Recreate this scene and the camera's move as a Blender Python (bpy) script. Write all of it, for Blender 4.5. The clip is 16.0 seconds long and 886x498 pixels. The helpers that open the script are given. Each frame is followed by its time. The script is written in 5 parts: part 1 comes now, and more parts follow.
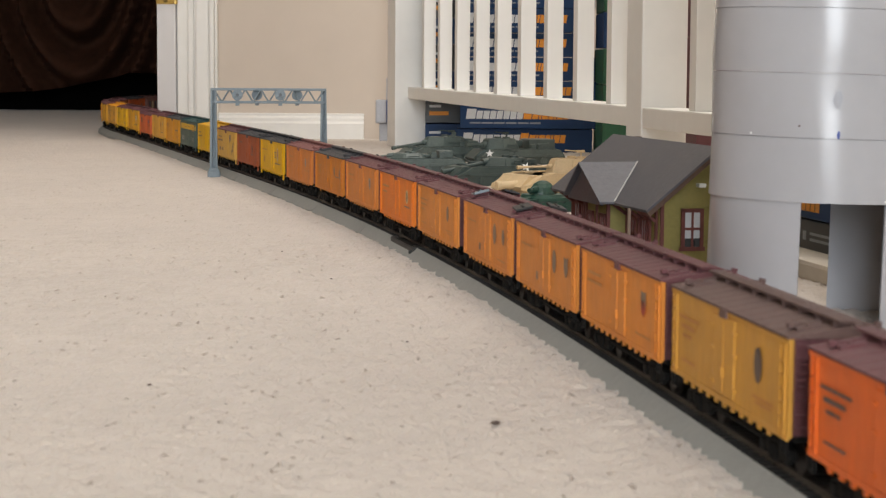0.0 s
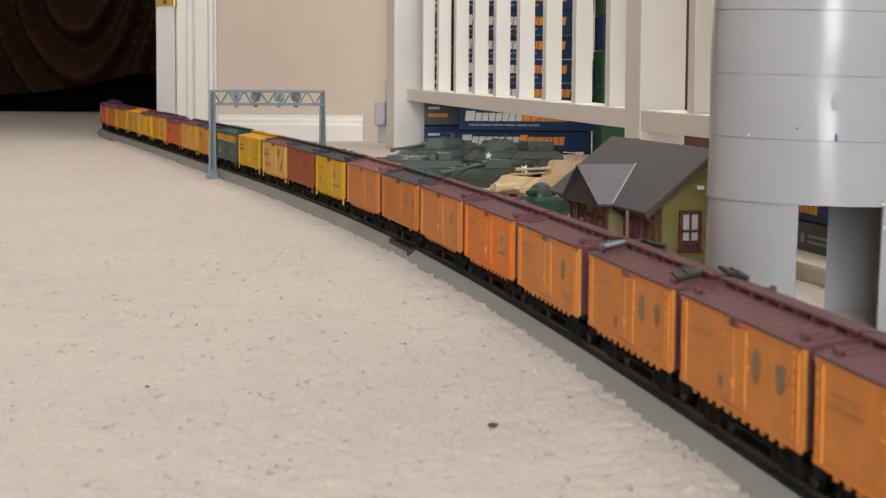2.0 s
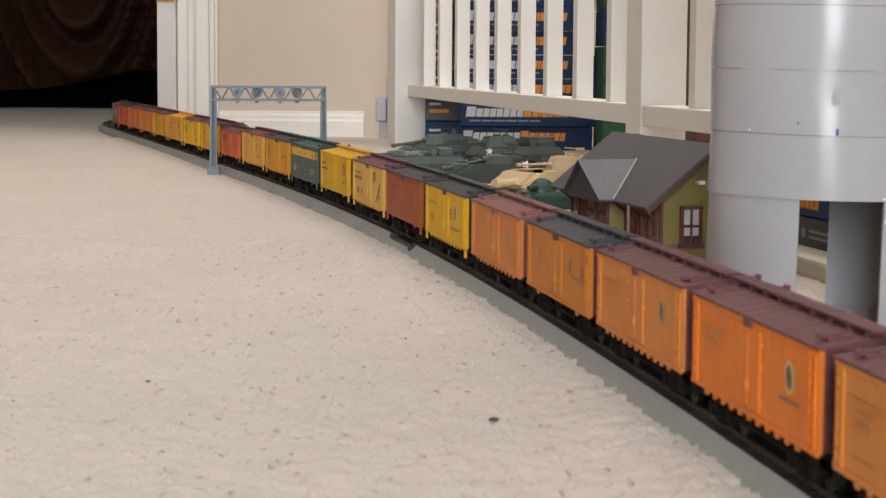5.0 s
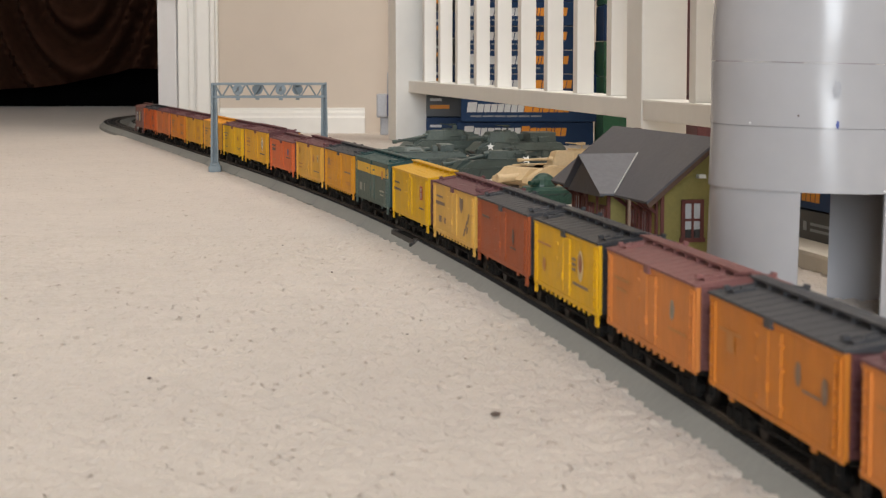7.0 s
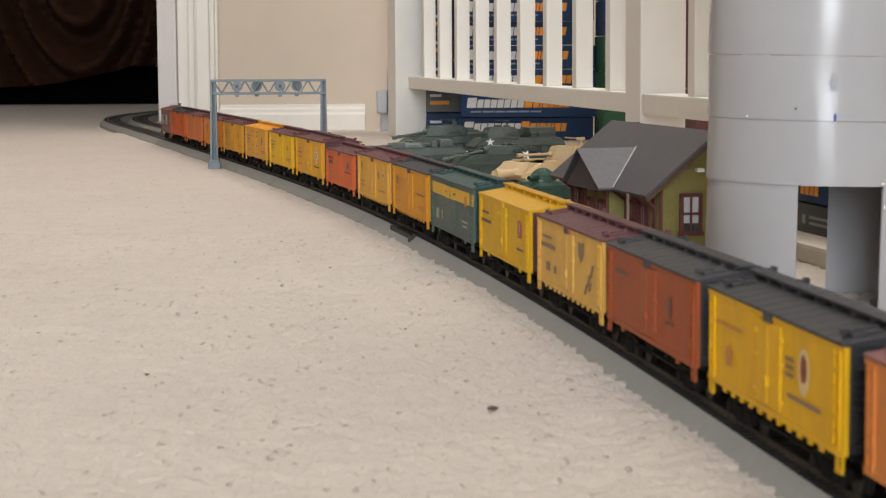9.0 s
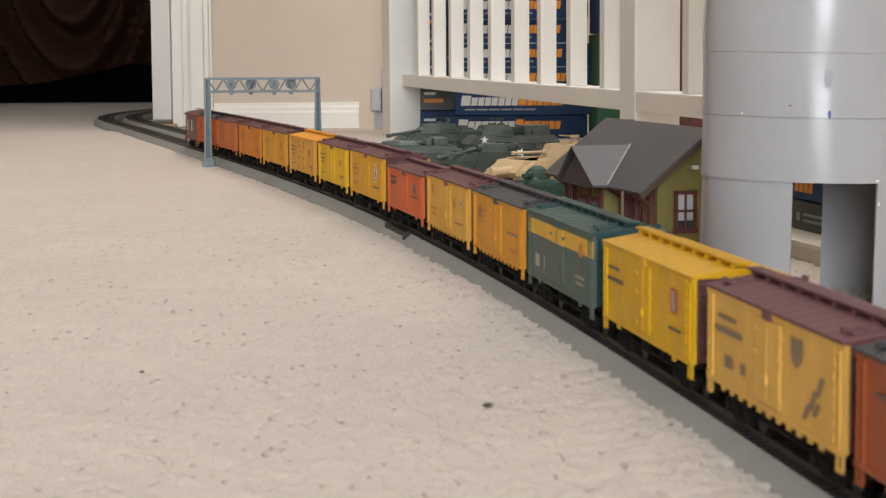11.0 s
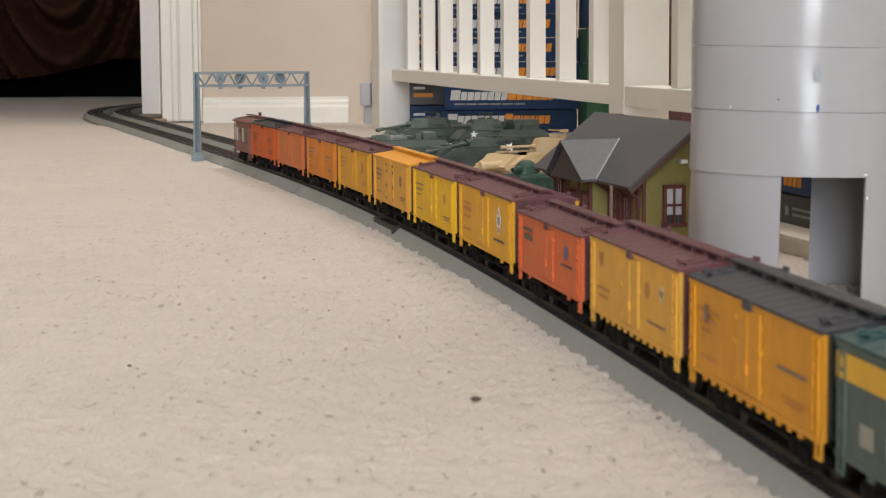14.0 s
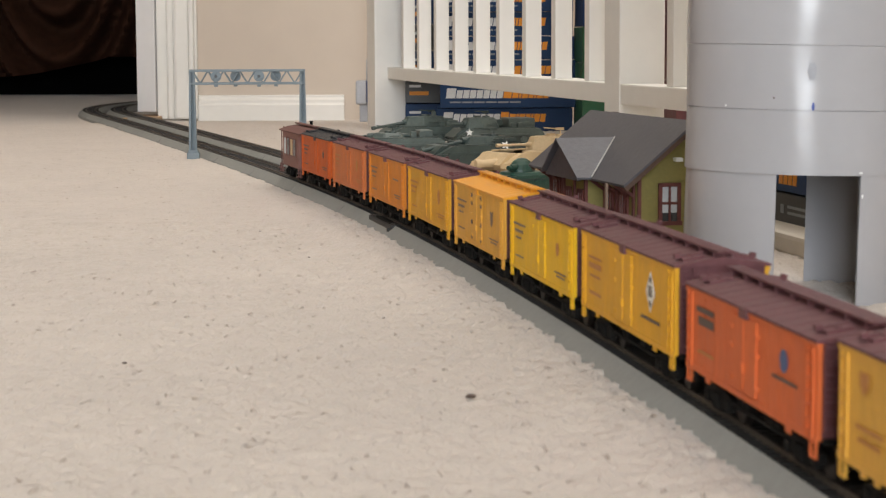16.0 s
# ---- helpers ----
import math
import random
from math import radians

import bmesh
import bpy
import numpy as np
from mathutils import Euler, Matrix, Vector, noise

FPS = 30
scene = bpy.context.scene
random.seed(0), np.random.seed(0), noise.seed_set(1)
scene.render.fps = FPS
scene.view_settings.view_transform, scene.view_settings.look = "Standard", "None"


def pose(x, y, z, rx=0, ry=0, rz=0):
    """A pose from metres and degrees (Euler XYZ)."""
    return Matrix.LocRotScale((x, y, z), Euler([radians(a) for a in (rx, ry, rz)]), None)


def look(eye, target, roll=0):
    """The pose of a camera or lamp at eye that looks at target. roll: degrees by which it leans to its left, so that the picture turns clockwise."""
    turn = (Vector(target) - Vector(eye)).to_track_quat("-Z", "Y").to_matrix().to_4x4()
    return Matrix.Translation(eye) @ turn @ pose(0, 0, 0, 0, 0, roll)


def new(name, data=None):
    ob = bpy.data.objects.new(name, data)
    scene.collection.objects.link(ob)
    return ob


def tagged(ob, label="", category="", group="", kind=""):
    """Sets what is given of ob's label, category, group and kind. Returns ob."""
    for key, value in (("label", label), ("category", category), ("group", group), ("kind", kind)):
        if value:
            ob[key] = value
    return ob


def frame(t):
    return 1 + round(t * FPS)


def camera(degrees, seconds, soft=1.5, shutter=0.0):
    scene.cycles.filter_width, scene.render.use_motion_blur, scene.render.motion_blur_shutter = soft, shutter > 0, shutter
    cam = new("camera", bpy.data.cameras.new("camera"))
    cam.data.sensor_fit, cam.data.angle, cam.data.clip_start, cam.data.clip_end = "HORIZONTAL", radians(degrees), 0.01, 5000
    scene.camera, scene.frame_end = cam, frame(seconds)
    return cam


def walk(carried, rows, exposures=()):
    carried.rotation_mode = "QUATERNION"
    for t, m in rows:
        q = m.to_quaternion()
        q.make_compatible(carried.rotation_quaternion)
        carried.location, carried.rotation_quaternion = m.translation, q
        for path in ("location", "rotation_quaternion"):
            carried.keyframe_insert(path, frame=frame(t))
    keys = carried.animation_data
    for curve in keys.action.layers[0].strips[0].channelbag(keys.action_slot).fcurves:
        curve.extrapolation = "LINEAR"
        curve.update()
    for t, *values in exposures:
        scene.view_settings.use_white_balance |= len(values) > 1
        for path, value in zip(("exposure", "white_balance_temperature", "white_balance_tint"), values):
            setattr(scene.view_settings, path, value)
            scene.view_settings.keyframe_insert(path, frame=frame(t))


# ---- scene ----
# ---- camera ----
cam = camera(25.61, 16.0, soft=1.2, shutter=0.35)
cam.data.dof.use_dof = True
cam.data.dof.focus_distance = 1.75
cam.data.dof.aperture_fstop = 46.0


def eye_pose(x, y, z, yaw, pitch, roll):
    """Eye, turn to the right, tilt down and lean, in degrees."""
    return pose(x, y, z, 90 - pitch, 0, -yaw) @ pose(0, 0, 0, 0, 0, roll)


PATH = [
    (0.0, -0.00146, 0.00025, 0.13605, 0.078, 5.510, 0.367),
    (0.5, -0.00104, -0.00025, 0.13619, 0.072, 5.503, 0.405),
    (1.0, -0.00114, -0.00010, 0.13631, 0.088, 5.474, 0.423),
    (1.5, -0.00176, 0.00037, 0.13627, 0.094, 5.456, 0.452),
    (2.0, -0.00065, -0.00029, 0.13617, 0.094, 5.454, 0.395),
    (2.5, -0.00038, -0.00035, 0.13586, 0.082, 5.460, 0.362),
    (3.0, -0.00060, 0.00016, 0.13585, 0.064, 5.479, 0.386),
    (3.5, -0.00059, -0.00065, 0.13598, 0.063, 5.499, 0.408),
    (4.0, -0.00098, -0.00049, 0.13593, 0.089, 5.517, 0.497),
    (6.5, 0.00031, 0.00034, 0.13499, 0.002, 5.654, 0.064),
    (7.0, 0.00000, -0.00000, 0.13500, -0.000, 5.678, -0.000),
    (7.5, -0.00008, 0.00027, 0.13458, -0.001, 5.690, -0.070),
    (8.0, -0.00012, 0.00112, 0.13473, -0.014, 5.707, -0.169),
    (8.5, 0.00090, 0.00059, 0.13455, -0.040, 5.752, -0.252),
    (9.0, 0.00222, 0.00066, 0.13419, -0.062, 5.786, -0.318),
    (11.5, 0.00184, 0.00047, 0.13361, 0.182, 5.838, -0.348),
    (12.0, 0.00208, 0.00014, 0.13352, 0.258, 5.830, -0.335),
    (12.5, 0.00219, 0.00037, 0.13353, 0.323, 5.851, -0.343),
    (13.0, 0.00233, 0.00081, 0.13355, 0.368, 5.907, -0.345),
    (13.5, 0.00295, 0.00172, 0.13274, 0.399, 5.942, -0.305),
    (14.0, 0.00254, 0.00084, 0.13323, 0.411, 5.991, -0.322),
    (14.5, 0.00273, 0.00122, 0.13312, 0.414, 6.011, -0.299),
    (15.0, 0.00264, 0.00131, 0.13278, 0.431, 6.032, -0.282),
    (15.5, 0.00274, 0.00125, 0.13284, 0.460, 6.049, -0.208),
    (16.0, 0.00269, 0.00088, 0.13290, 0.541, 6.040, -0.235),
]
walk(cam, [(r[0], eye_pose(*r[1:])) for r in PATH])

# ---- light ----
world = bpy.data.worlds.new("world")
scene.world = world
world.use_nodes = True
wn = world.node_tree
sky = wn.nodes.new("ShaderNodeTexSky")
sky.sky_type, sky.sun_disc = "NISHITA", False
sky.sun_elevation, sky.sun_rotation = radians(40), radians(200)
wn.links.new(sky.outputs[0], wn.nodes["Background"].inputs[0])
wn.nodes["Background"].inputs[1].default_value = 0.10
scene.view_settings.exposure = 0.0


def area_lamp(name, m, sx, sy, watts, color):
    d = bpy.data.lights.new(name, "AREA")
    d.shape, d.size, d.size_y, d.energy, d.color = "RECTANGLE", sx, sy, watts, color
    ob = new(name, d)
    ob.matrix_world = m
    return ob


WARM, COOL = (1.0, 0.945, 0.895), (0.88, 0.935, 1.0)
area_lamp("ceiling_light_lamp", look((0.85, 2.1, 2.40), (0.85, 2.1, 0)), 0.9, 0.9, 33, WARM)
area_lamp("ceiling_light_lamp", look((-0.55, 2.3, 2.40), (-0.55, 2.3, 0)), 0.9, 0.9, 14.5, (1.0, 0.905, 0.82))
area_lamp("window_light", look((0.0, -2.9, 1.05), (0.0, 1.0, 1.05)), 1.0, 1.9, 104, COOL)


# ---- materials ----
def material(name, color, rough=0.6, metal=0.0, vary=0.12, scale=40.0, bump=0.0, bump_scale=400.0, spec=0.5, rand=0.0, coat=0.0, grain=(1, 1, 1), dark=None):
    """A principled surface: two scales of tone, fine relief, and tone that differs from object to object."""
    m = bpy.data.materials.new(name)
    m.use_nodes = True
    nt = m.node_tree
    N, Lk = nt.nodes, nt.links
    b = N["Principled BSDF"]
    b.inputs["Roughness"].default_value = rough
    b.inputs["Metallic"].default_value = metal
    b.inputs["Specular IOR Level"].default_value = spec
    b.inputs["Coat Weight"].default_value = coat
    tc = N.new("ShaderNodeTexCoord")
    mp = N.new("ShaderNodeMapping")
    mp.inputs["Scale"].default_value = grain
    Lk.new(tc.outputs["Object"], mp.inputs[0])
    n1 = N.new("ShaderNodeTexNoise")
    n1.inputs["Scale"].default_value, n1.inputs["Detail"].default_value = scale, 4
    n2 = N.new("ShaderNodeTexNoise")
    n2.inputs["Scale"].default_value, n2.inputs["Detail"].default_value = scale * 7.3, 3
    Lk.new(mp.outputs[0], n1.inputs[0])
    Lk.new(mp.outputs[0], n2.inputs[0])
    mx = N.new("ShaderNodeMath")
    mx.operation = "ADD"
    Lk.new(n1.outputs[0], mx.inputs[0])
    Lk.new(n2.outputs[0], mx.inputs[1])
    rmp = N.new("ShaderNodeMapRange")
    rmp.inputs[1].default_value, rmp.inputs[2].default_value = 0.6, 1.4
    rmp.inputs[3].default_value, rmp.inputs[4].default_value = 1 - vary, 1 + vary
    Lk.new(mx.outputs[0], rmp.inputs[0])
    hsv = N.new("ShaderNodeHueSaturation")
    hsv.inputs["Color"].default_value = (*color, 1)
    if rand:
        oi = N.new("ShaderNodeObjectInfo")
        rr = N.new("ShaderNodeMapRange")
        rr.inputs[3].default_value, rr.inputs[4].default_value = 1 - rand, 1 + rand
        Lk.new(oi.outputs["Random"], rr.inputs[0])
        mm = N.new("ShaderNodeMath")
        mm.operation = "MULTIPLY"
        Lk.new(rmp.outputs[0], mm.inputs[0])
        Lk.new(rr.outputs[0], mm.inputs[1])
        Lk.new(mm.outputs[0], hsv.inputs["Value"])
    else:
        Lk.new(rmp.outputs[0], hsv.inputs["Value"])
    Lk.new(hsv.outputs[0], b.inputs["Base Color"])
    rv = N.new("ShaderNodeMapRange")
    rv.inputs[3].default_value, rv.inputs[4].default_value = max(rough - 0.1, 0.02), min(rough + 0.1, 1)
    Lk.new(n1.outputs[0], rv.inputs[0])
    Lk.new(rv.outputs[0], b.inputs["Roughness"])
    if bump:
        n3 = N.new("ShaderNodeTexNoise")
        n3.inputs["Scale"].default_value, n3.inputs["Detail"].default_value = bump_scale, 3
        Lk.new(mp.outputs[0], n3.inputs[0])
        bp = N.new("ShaderNodeBump")
        bp.inputs["Strength"].default_value, bp.inputs["Distance"].default_value = bump, 0.001
        Lk.new(n3.outputs[0], bp.inputs["Height"])
        Lk.new(bp.outputs[0], b.inputs["Normal"])
    return m


def carpet_material():
    m = material("carpet", (0.595, 0.527, 0.457), 0.95, vary=0.07, scale=6, bump=0.0, spec=0.1)
    nt = m.node_tree
    N, Lk = nt.nodes, nt.links
    b = N["Principled BSDF"]
    b.inputs["Sheen Weight"].default_value = 0.25
    tc = N.new("ShaderNodeTexCoord")
    # sparse pits between the loops, and a fine nap
    vo = N.new("ShaderNodeTexVoronoi")
    vo.inputs["Scale"].default_value = 150
    no = N.new("ShaderNodeTexNoise")
    no.inputs["Scale"].default_value, no.inputs["Detail"].default_value = 250, 2
    wob = N.new("ShaderNodeTexNoise")
    wob.inputs["Scale"].default_value = 260
    mixv = N.new("ShaderNodeMixRGB")
    mixv.inputs[0].default_value = 0.006
    Lk.new(tc.outputs["Object"], wob.inputs[0])
    Lk.new(tc.outputs["Object"], mixv.inputs[1])
    Lk.new(wob.outputs["Color"], mixv.inputs[2])
    # the loops stand in rows, longer than wide
    rowed = N.new("ShaderNodeMapping")
    rowed.inputs["Scale"].default_value = (1.5, 0.5, 1.0)
    Lk.new(mixv.outputs[0], rowed.inputs[0])
    Lk.new(rowed.outputs[0], vo.inputs[0])
    Lk.new(tc.outputs["Object"], no.inputs[0])
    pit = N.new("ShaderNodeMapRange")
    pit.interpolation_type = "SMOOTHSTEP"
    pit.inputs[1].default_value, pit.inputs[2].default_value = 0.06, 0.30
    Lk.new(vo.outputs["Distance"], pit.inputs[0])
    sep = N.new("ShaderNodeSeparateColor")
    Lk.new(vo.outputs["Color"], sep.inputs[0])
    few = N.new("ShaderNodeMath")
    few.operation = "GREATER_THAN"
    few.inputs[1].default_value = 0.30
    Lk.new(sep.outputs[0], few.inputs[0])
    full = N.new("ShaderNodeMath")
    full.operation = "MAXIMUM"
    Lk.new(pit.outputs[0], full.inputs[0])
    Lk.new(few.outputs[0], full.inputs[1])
    nap = N.new("ShaderNodeMath")
    nap.operation = "MULTIPLY_ADD"
    nap.inputs[1].default_value = 0.75
    Lk.new(no.outputs[0], nap.inputs[0])
    # rounded loop tops
    loop = N.new("ShaderNodeTexVoronoi")
    loop.inputs["Scale"].default_value = 270
    Lk.new(rowed.outputs[0], loop.inputs[0])
    tops = N.new("ShaderNodeMath")
    tops.operation = "MULTIPLY_ADD"
    tops.inputs[1].default_value = -0.60
    Lk.new(loop.outputs["Distance"], tops.inputs[0])
    Lk.new(full.outputs[0], tops.inputs[2])
    Lk.new(tops.outputs[0], nap.inputs[2])
    bp = N.new("ShaderNodeBump")
    bp.inputs["Strength"].default_value, bp.inputs["Distance"].default_value = 1.0, 0.0012
    Lk.new(nap.outputs[0], bp.inputs["Height"])
    Lk.new(bp.outputs[0], b.inputs["Normal"])
    # shade down in the pits, painted into the carpet's colour
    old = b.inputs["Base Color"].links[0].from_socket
    pit_shade = N.new("ShaderNodeMixRGB")
    pit_shade.blend_type = "MULTIPLY"
    pit_shade.inputs[2].default_value = (0.72, 0.64, 0.56, 1)
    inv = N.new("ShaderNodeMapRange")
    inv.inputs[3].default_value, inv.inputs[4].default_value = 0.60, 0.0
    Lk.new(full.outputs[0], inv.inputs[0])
    Lk.new(inv.outputs[0], pit_shade.inputs[0])
    Lk.new(old, pit_shade.inputs[1])
    Lk.new(pit_shade.outputs[0], b.inputs["Base Color"])
    return m


M = {}
M["carpet"] = carpet_material()
M["wall"] = material("wall_paint", (0.62, 0.54, 0.458), 0.85, vary=0.03, scale=3, bump=0.15, bump_scale=60, spec=0.2)
M["white"] = material("white_paint", (0.80, 0.785, 0.74), 0.45, vary=0.03, scale=8, bump=0.08, bump_scale=90)
M["door"] = material("door_paint", (0.72, 0.71, 0.71), 0.5, vary=0.03, scale=8, bump=0.05, bump_scale=90)
M["ceiling"] = material("ceiling_paint", (0.78, 0.76, 0.72), 0.9, vary=0.03, scale=4)
M["brass"] = material("brass", (0.62, 0.44, 0.14), 0.35, 0.9, vary=0.1, scale=60)
M["screw"] = material("dark_brass", (0.2, 0.14, 0.05), 0.45, 0.8)
M["curtain"] = material("brown_cloth", (0.095, 0.042, 0.026), 0.95, vary=0.25, scale=6, bump=0.2, bump_scale=500, spec=0.1)
# near-black that stands in for the darkness of the room beyond
M["unlit_room"] = material("unlit_room_black", (0.004, 0.004, 0.004), 1.0, vary=0.2, scale=4, spec=0.0)
M["oak"] = material("threshold_wood", (0.42, 0.27, 0.15), 0.5, vary=0.25, scale=20, grain=(1, 8, 8))
M["roadbed"] = material("grey_plastic_roadbed", (0.295, 0.300, 0.280), 0.75, vary=0.08, scale=30, bump=0.25, bump_scale=900)
M["roadbed_end"] = material("roadbed_end_plate", (0.275, 0.278, 0.26), 0.7, vary=0.08, scale=40)
M["tie"] = material("black_ties", (0.022, 0.020, 0.018), 0.7, vary=0.3, scale=200, rand=0.1)
M["rail"] = material("weathered_rail", (0.13, 0.108, 0.088), 0.6, 0.2, vary=0.3, scale=60)
M["black"] = material("black_plastic", (0.018, 0.017, 0.016), 0.55, vary=0.2, scale=90)
M["truck"] = material("dark_truck", (0.010, 0.009, 0.008), 0.85, spec=0.2, vary=0.35, scale=160)
M["wheel"] = material("wheel_metal", (0.05, 0.042, 0.036), 0.45, 0.6, vary=0.2, scale=100)
M["signal"] = material("grey_blue_plastic", (0.205, 0.255, 0.285), 0.5, vary=0.10, scale=80)
M["signal_dark"] = material("dark_lens", (0.03, 0.035, 0.04), 0.3)
M["tube"] = material("pale_grey_styrene", (0.425, 0.422, 0.435), 0.22, vary=0.03, scale=14, bump=0.4, bump_scale=30, spec=0.5)
M["ink"] = material("blue_ink", (0.05, 0.08, 0.30), 0.5)
M["smudge"] = material("grey_smudge", (0.33, 0.335, 0.36), 0.4)
M["roof"] = material("slate_grey_paper", (0.080, 0.079, 0.090), 0.50, vary=0.24, scale=40, bump=0.2, bump_scale=700)
M["roof_seam"] = material("bare_seam", (0.45, 0.44, 0.42), 0.6)
M["depot_wall"] = material("olive_yellow_siding", (0.225, 0.195, 0.055), 0.7, vary=0.12, scale=60)
M["depot_trim"] = material("maroon_trim", (0.12, 0.030, 0.025), 0.6, vary=0.2, scale=90)
M["depot_dark"] = material("dark_timber", (0.10, 0.055, 0.035), 0.7, vary=0.3, scale=90)
M["pane"] = material("model_window_film", (0.50, 0.54, 0.58), 0.2, vary=0.1, scale=60)
M["olive"] = material("dark_green_plastic", (0.085, 0.112, 0.102), 0.42, vary=0.30, scale=60)
M["olive_dark"] = material("deep_green_plastic", (0.048, 0.068, 0.062), 0.45, vary=0.30, scale=70)
M["green_toy"] = material("bottle_green_plastic", (0.022, 0.070, 0.050), 0.4, vary=0.2, scale=70)
M["tan"] = material("tan_plastic", (0.60, 0.45, 0.26), 0.55, vary=0.1, scale=60)
M["star"] = material("white_decal", (0.78, 0.80, 0.78), 0.5)
M["box_blue"] = material("navy_card", (0.009, 0.038, 0.112), 0.55, vary=0.1, scale=14, spec=0.3)
M["box_dark"] = material("charcoal_card", (0.022, 0.024, 0.026), 0.4, vary=0.15, scale=14)
M["box_green"] = material("green_card", (0.012, 0.085, 0.035), 0.4, vary=0.2, scale=20)
M["print_white"] = material("white_print", (0.62, 0.64, 0.66), 0.5)
M["print_orange"] = material("orange_print", (0.80, 0.30, 0.02), 0.5)
M["print_grey"] = material("grey_print", (0.25, 0.27, 0.29), 0.5)
M["adapter"] = material("grey_white_plastic", (0.42, 0.43, 0.46), 0.4)
M["adapter_blue"] = material("blue_plastic", (0.06, 0.10, 0.26), 0.4)
M["crumb"] = material("dark_crumb", (0.095, 0.068, 0.055), 0.8)
M["ledge"] = material("painted_ledge", (0.62, 0.56, 0.47), 0.6, vary=0.06, scale=14)


# ---- mesh helpers ----
def part(name, bm, mat, parent=None, label=""):
    """Links a bmesh as one mesh object, under a thing or a part."""
    me = bpy.data.meshes.new(name)
    bm.to_mesh(me)
    bm.free()
    for mm in (mat if isinstance(mat, (list, tuple)) else [mat]):
        me.materials.append(mm)
    ob = new(name, me)
    if parent is not None:
        ob.parent = parent
    if label:
        tagged(ob, label)
    return ob


def share(name, me, parent, m):
    ob = new(name, me)
    ob.parent = parent
    ob.matrix_basis = m
    return ob


def thing(name, m, label, category, group="", kind=""):
    ob = new(name)
    ob.matrix_world = m
    ob.empty_display_size = 0.02
    return tagged(ob, label, category, group, kind)


def B():
    return bmesh.new()


def box(bm, x0, x1, y0, y1, z0, z1, bev=0.0, m=None, mi=0):
    """A box, its edges rounded by bev."""
    r = bmesh.ops.create_cube(bm, size=1)
    vs = r["verts"]
    for v in vs:
        v.co = Vector(((x0 + x1) / 2 + v.co.x * (x1 - x0), (y0 + y1) / 2 + v.co.y * (y1 - y0), (z0 + z1) / 2 + v.co.z * (z1 - z0)))
    fs = {f for v in vs for f in v.link_faces}
    if bev:
        es = list({e for v in vs for e in v.link_edges})
        rr = bmesh.ops.bevel(bm, geom=es, offset=bev, segments=2, profile=0.6, affect="EDGES", clamp_overlap=True)
        vs = list({v for f in rr["faces"] for v in f.verts} | {v for v in vs if v.is_valid})
        fs = {f for v in vs for f in v.link_faces}
    for f in fs:
        f.material_index = mi
    if m is not None:
        bmesh.ops.transform(bm, matrix=m, verts=vs)
    return vs


def cyl(bm, r0, r1, a, b, seg=16, mi=0):
    """A cone or cylinder from a to b."""
    a, b = Vector(a), Vector(b)
    d = b - a
    m = Matrix.Translation((a + b) / 2) @ d.to_track_quat("Z", "Y").to_matrix().to_4x4()
    r = bmesh.ops.create_cone(bm, cap_ends=True, segments=seg, radius1=r0, radius2=r1, depth=d.length, matrix=m)
    for f in {f for v in r["verts"] for f in v.link_faces}:
        f.material_index = mi
    return r["verts"]


def ball(bm, r, m, seg=14):
    return bmesh.ops.create_uvsphere(bm, u_segments=seg, v_segments=max(6, seg // 2), radius=r, matrix=m)["verts"]


def prism(bm, pts, a, b, axis="x", mi=0):
    """A polygon given in the other two axes, drawn out along one axis from a to b."""
    def at(p, s):
        return {"x": (s, p[0], p[1]), "y": (p[0], s, p[1]), "z": (p[0], p[1], s)}[axis]
    v0 = [bm.verts.new(at(p, a)) for p in pts]
    v1 = [bm.verts.new(at(p, b)) for p in pts]
    fs = [bm.faces.new(v0), bm.faces.new(v1)]
    n = len(pts)
    for i in range(n):
        fs.append(bm.faces.new((v0[i], v0[(i + 1) % n], v1[(i + 1) % n], v1[i])))
    for f in fs:
        f.material_index = mi
    bmesh.ops.recalc_face_normals(bm, faces=fs)
    return v0 + v1


def smooth(ob, angle=40):
    for p in ob.data.polygons:
        p.use_smooth = True
    ob.data.set_sharp_from_angle(angle=radians(angle))
    return ob


# ---- the line of the track ----
KNOTS = [0.7296, 0.8615, -0.003, -0.0122, -0.0014, -0.0744, -0.1122, -0.0755, -0.044, 0.0]
KNOT_S = [-1.5, -0.9875, -0.475, 0.0375, 0.55, 1.0625, 1.575, 2.0875, 2.6, 3.2]
STEP = 0.005
GS = np.arange(-2.2, 5.6, STEP)
GK = np.interp(GS, KNOT_S, KNOTS)
GK[GS < -1.5] = 0.0
ZERO = int(np.argmin(np.abs(GS)))
GH = np.cumsum(GK) * STEP
GH = GH - GH[ZERO] + 0.2754
GX, GY = np.cumsum(np.sin(GH)) * STEP, np.cumsum(-np.cos(GH)) * STEP
GX, GY = GX - GX[ZERO] - 0.4317, GY - GY[ZERO] + 2.9167
HALF = 0.017          # half a car's width
GX, GY = GX + HALF * np.cos(GH), GY + HALF * np.sin(GH)      # middle of the track


def on_track(s, off=0.0):
    x, y, h = np.interp(s, GS, GX), np.interp(s, GS, GY), np.interp(s, GS, GH)
    return x + off * math.cos(h), y + off * math.sin(h), h


RAIL_TOP = 0.0095
EAVE = 0.0544


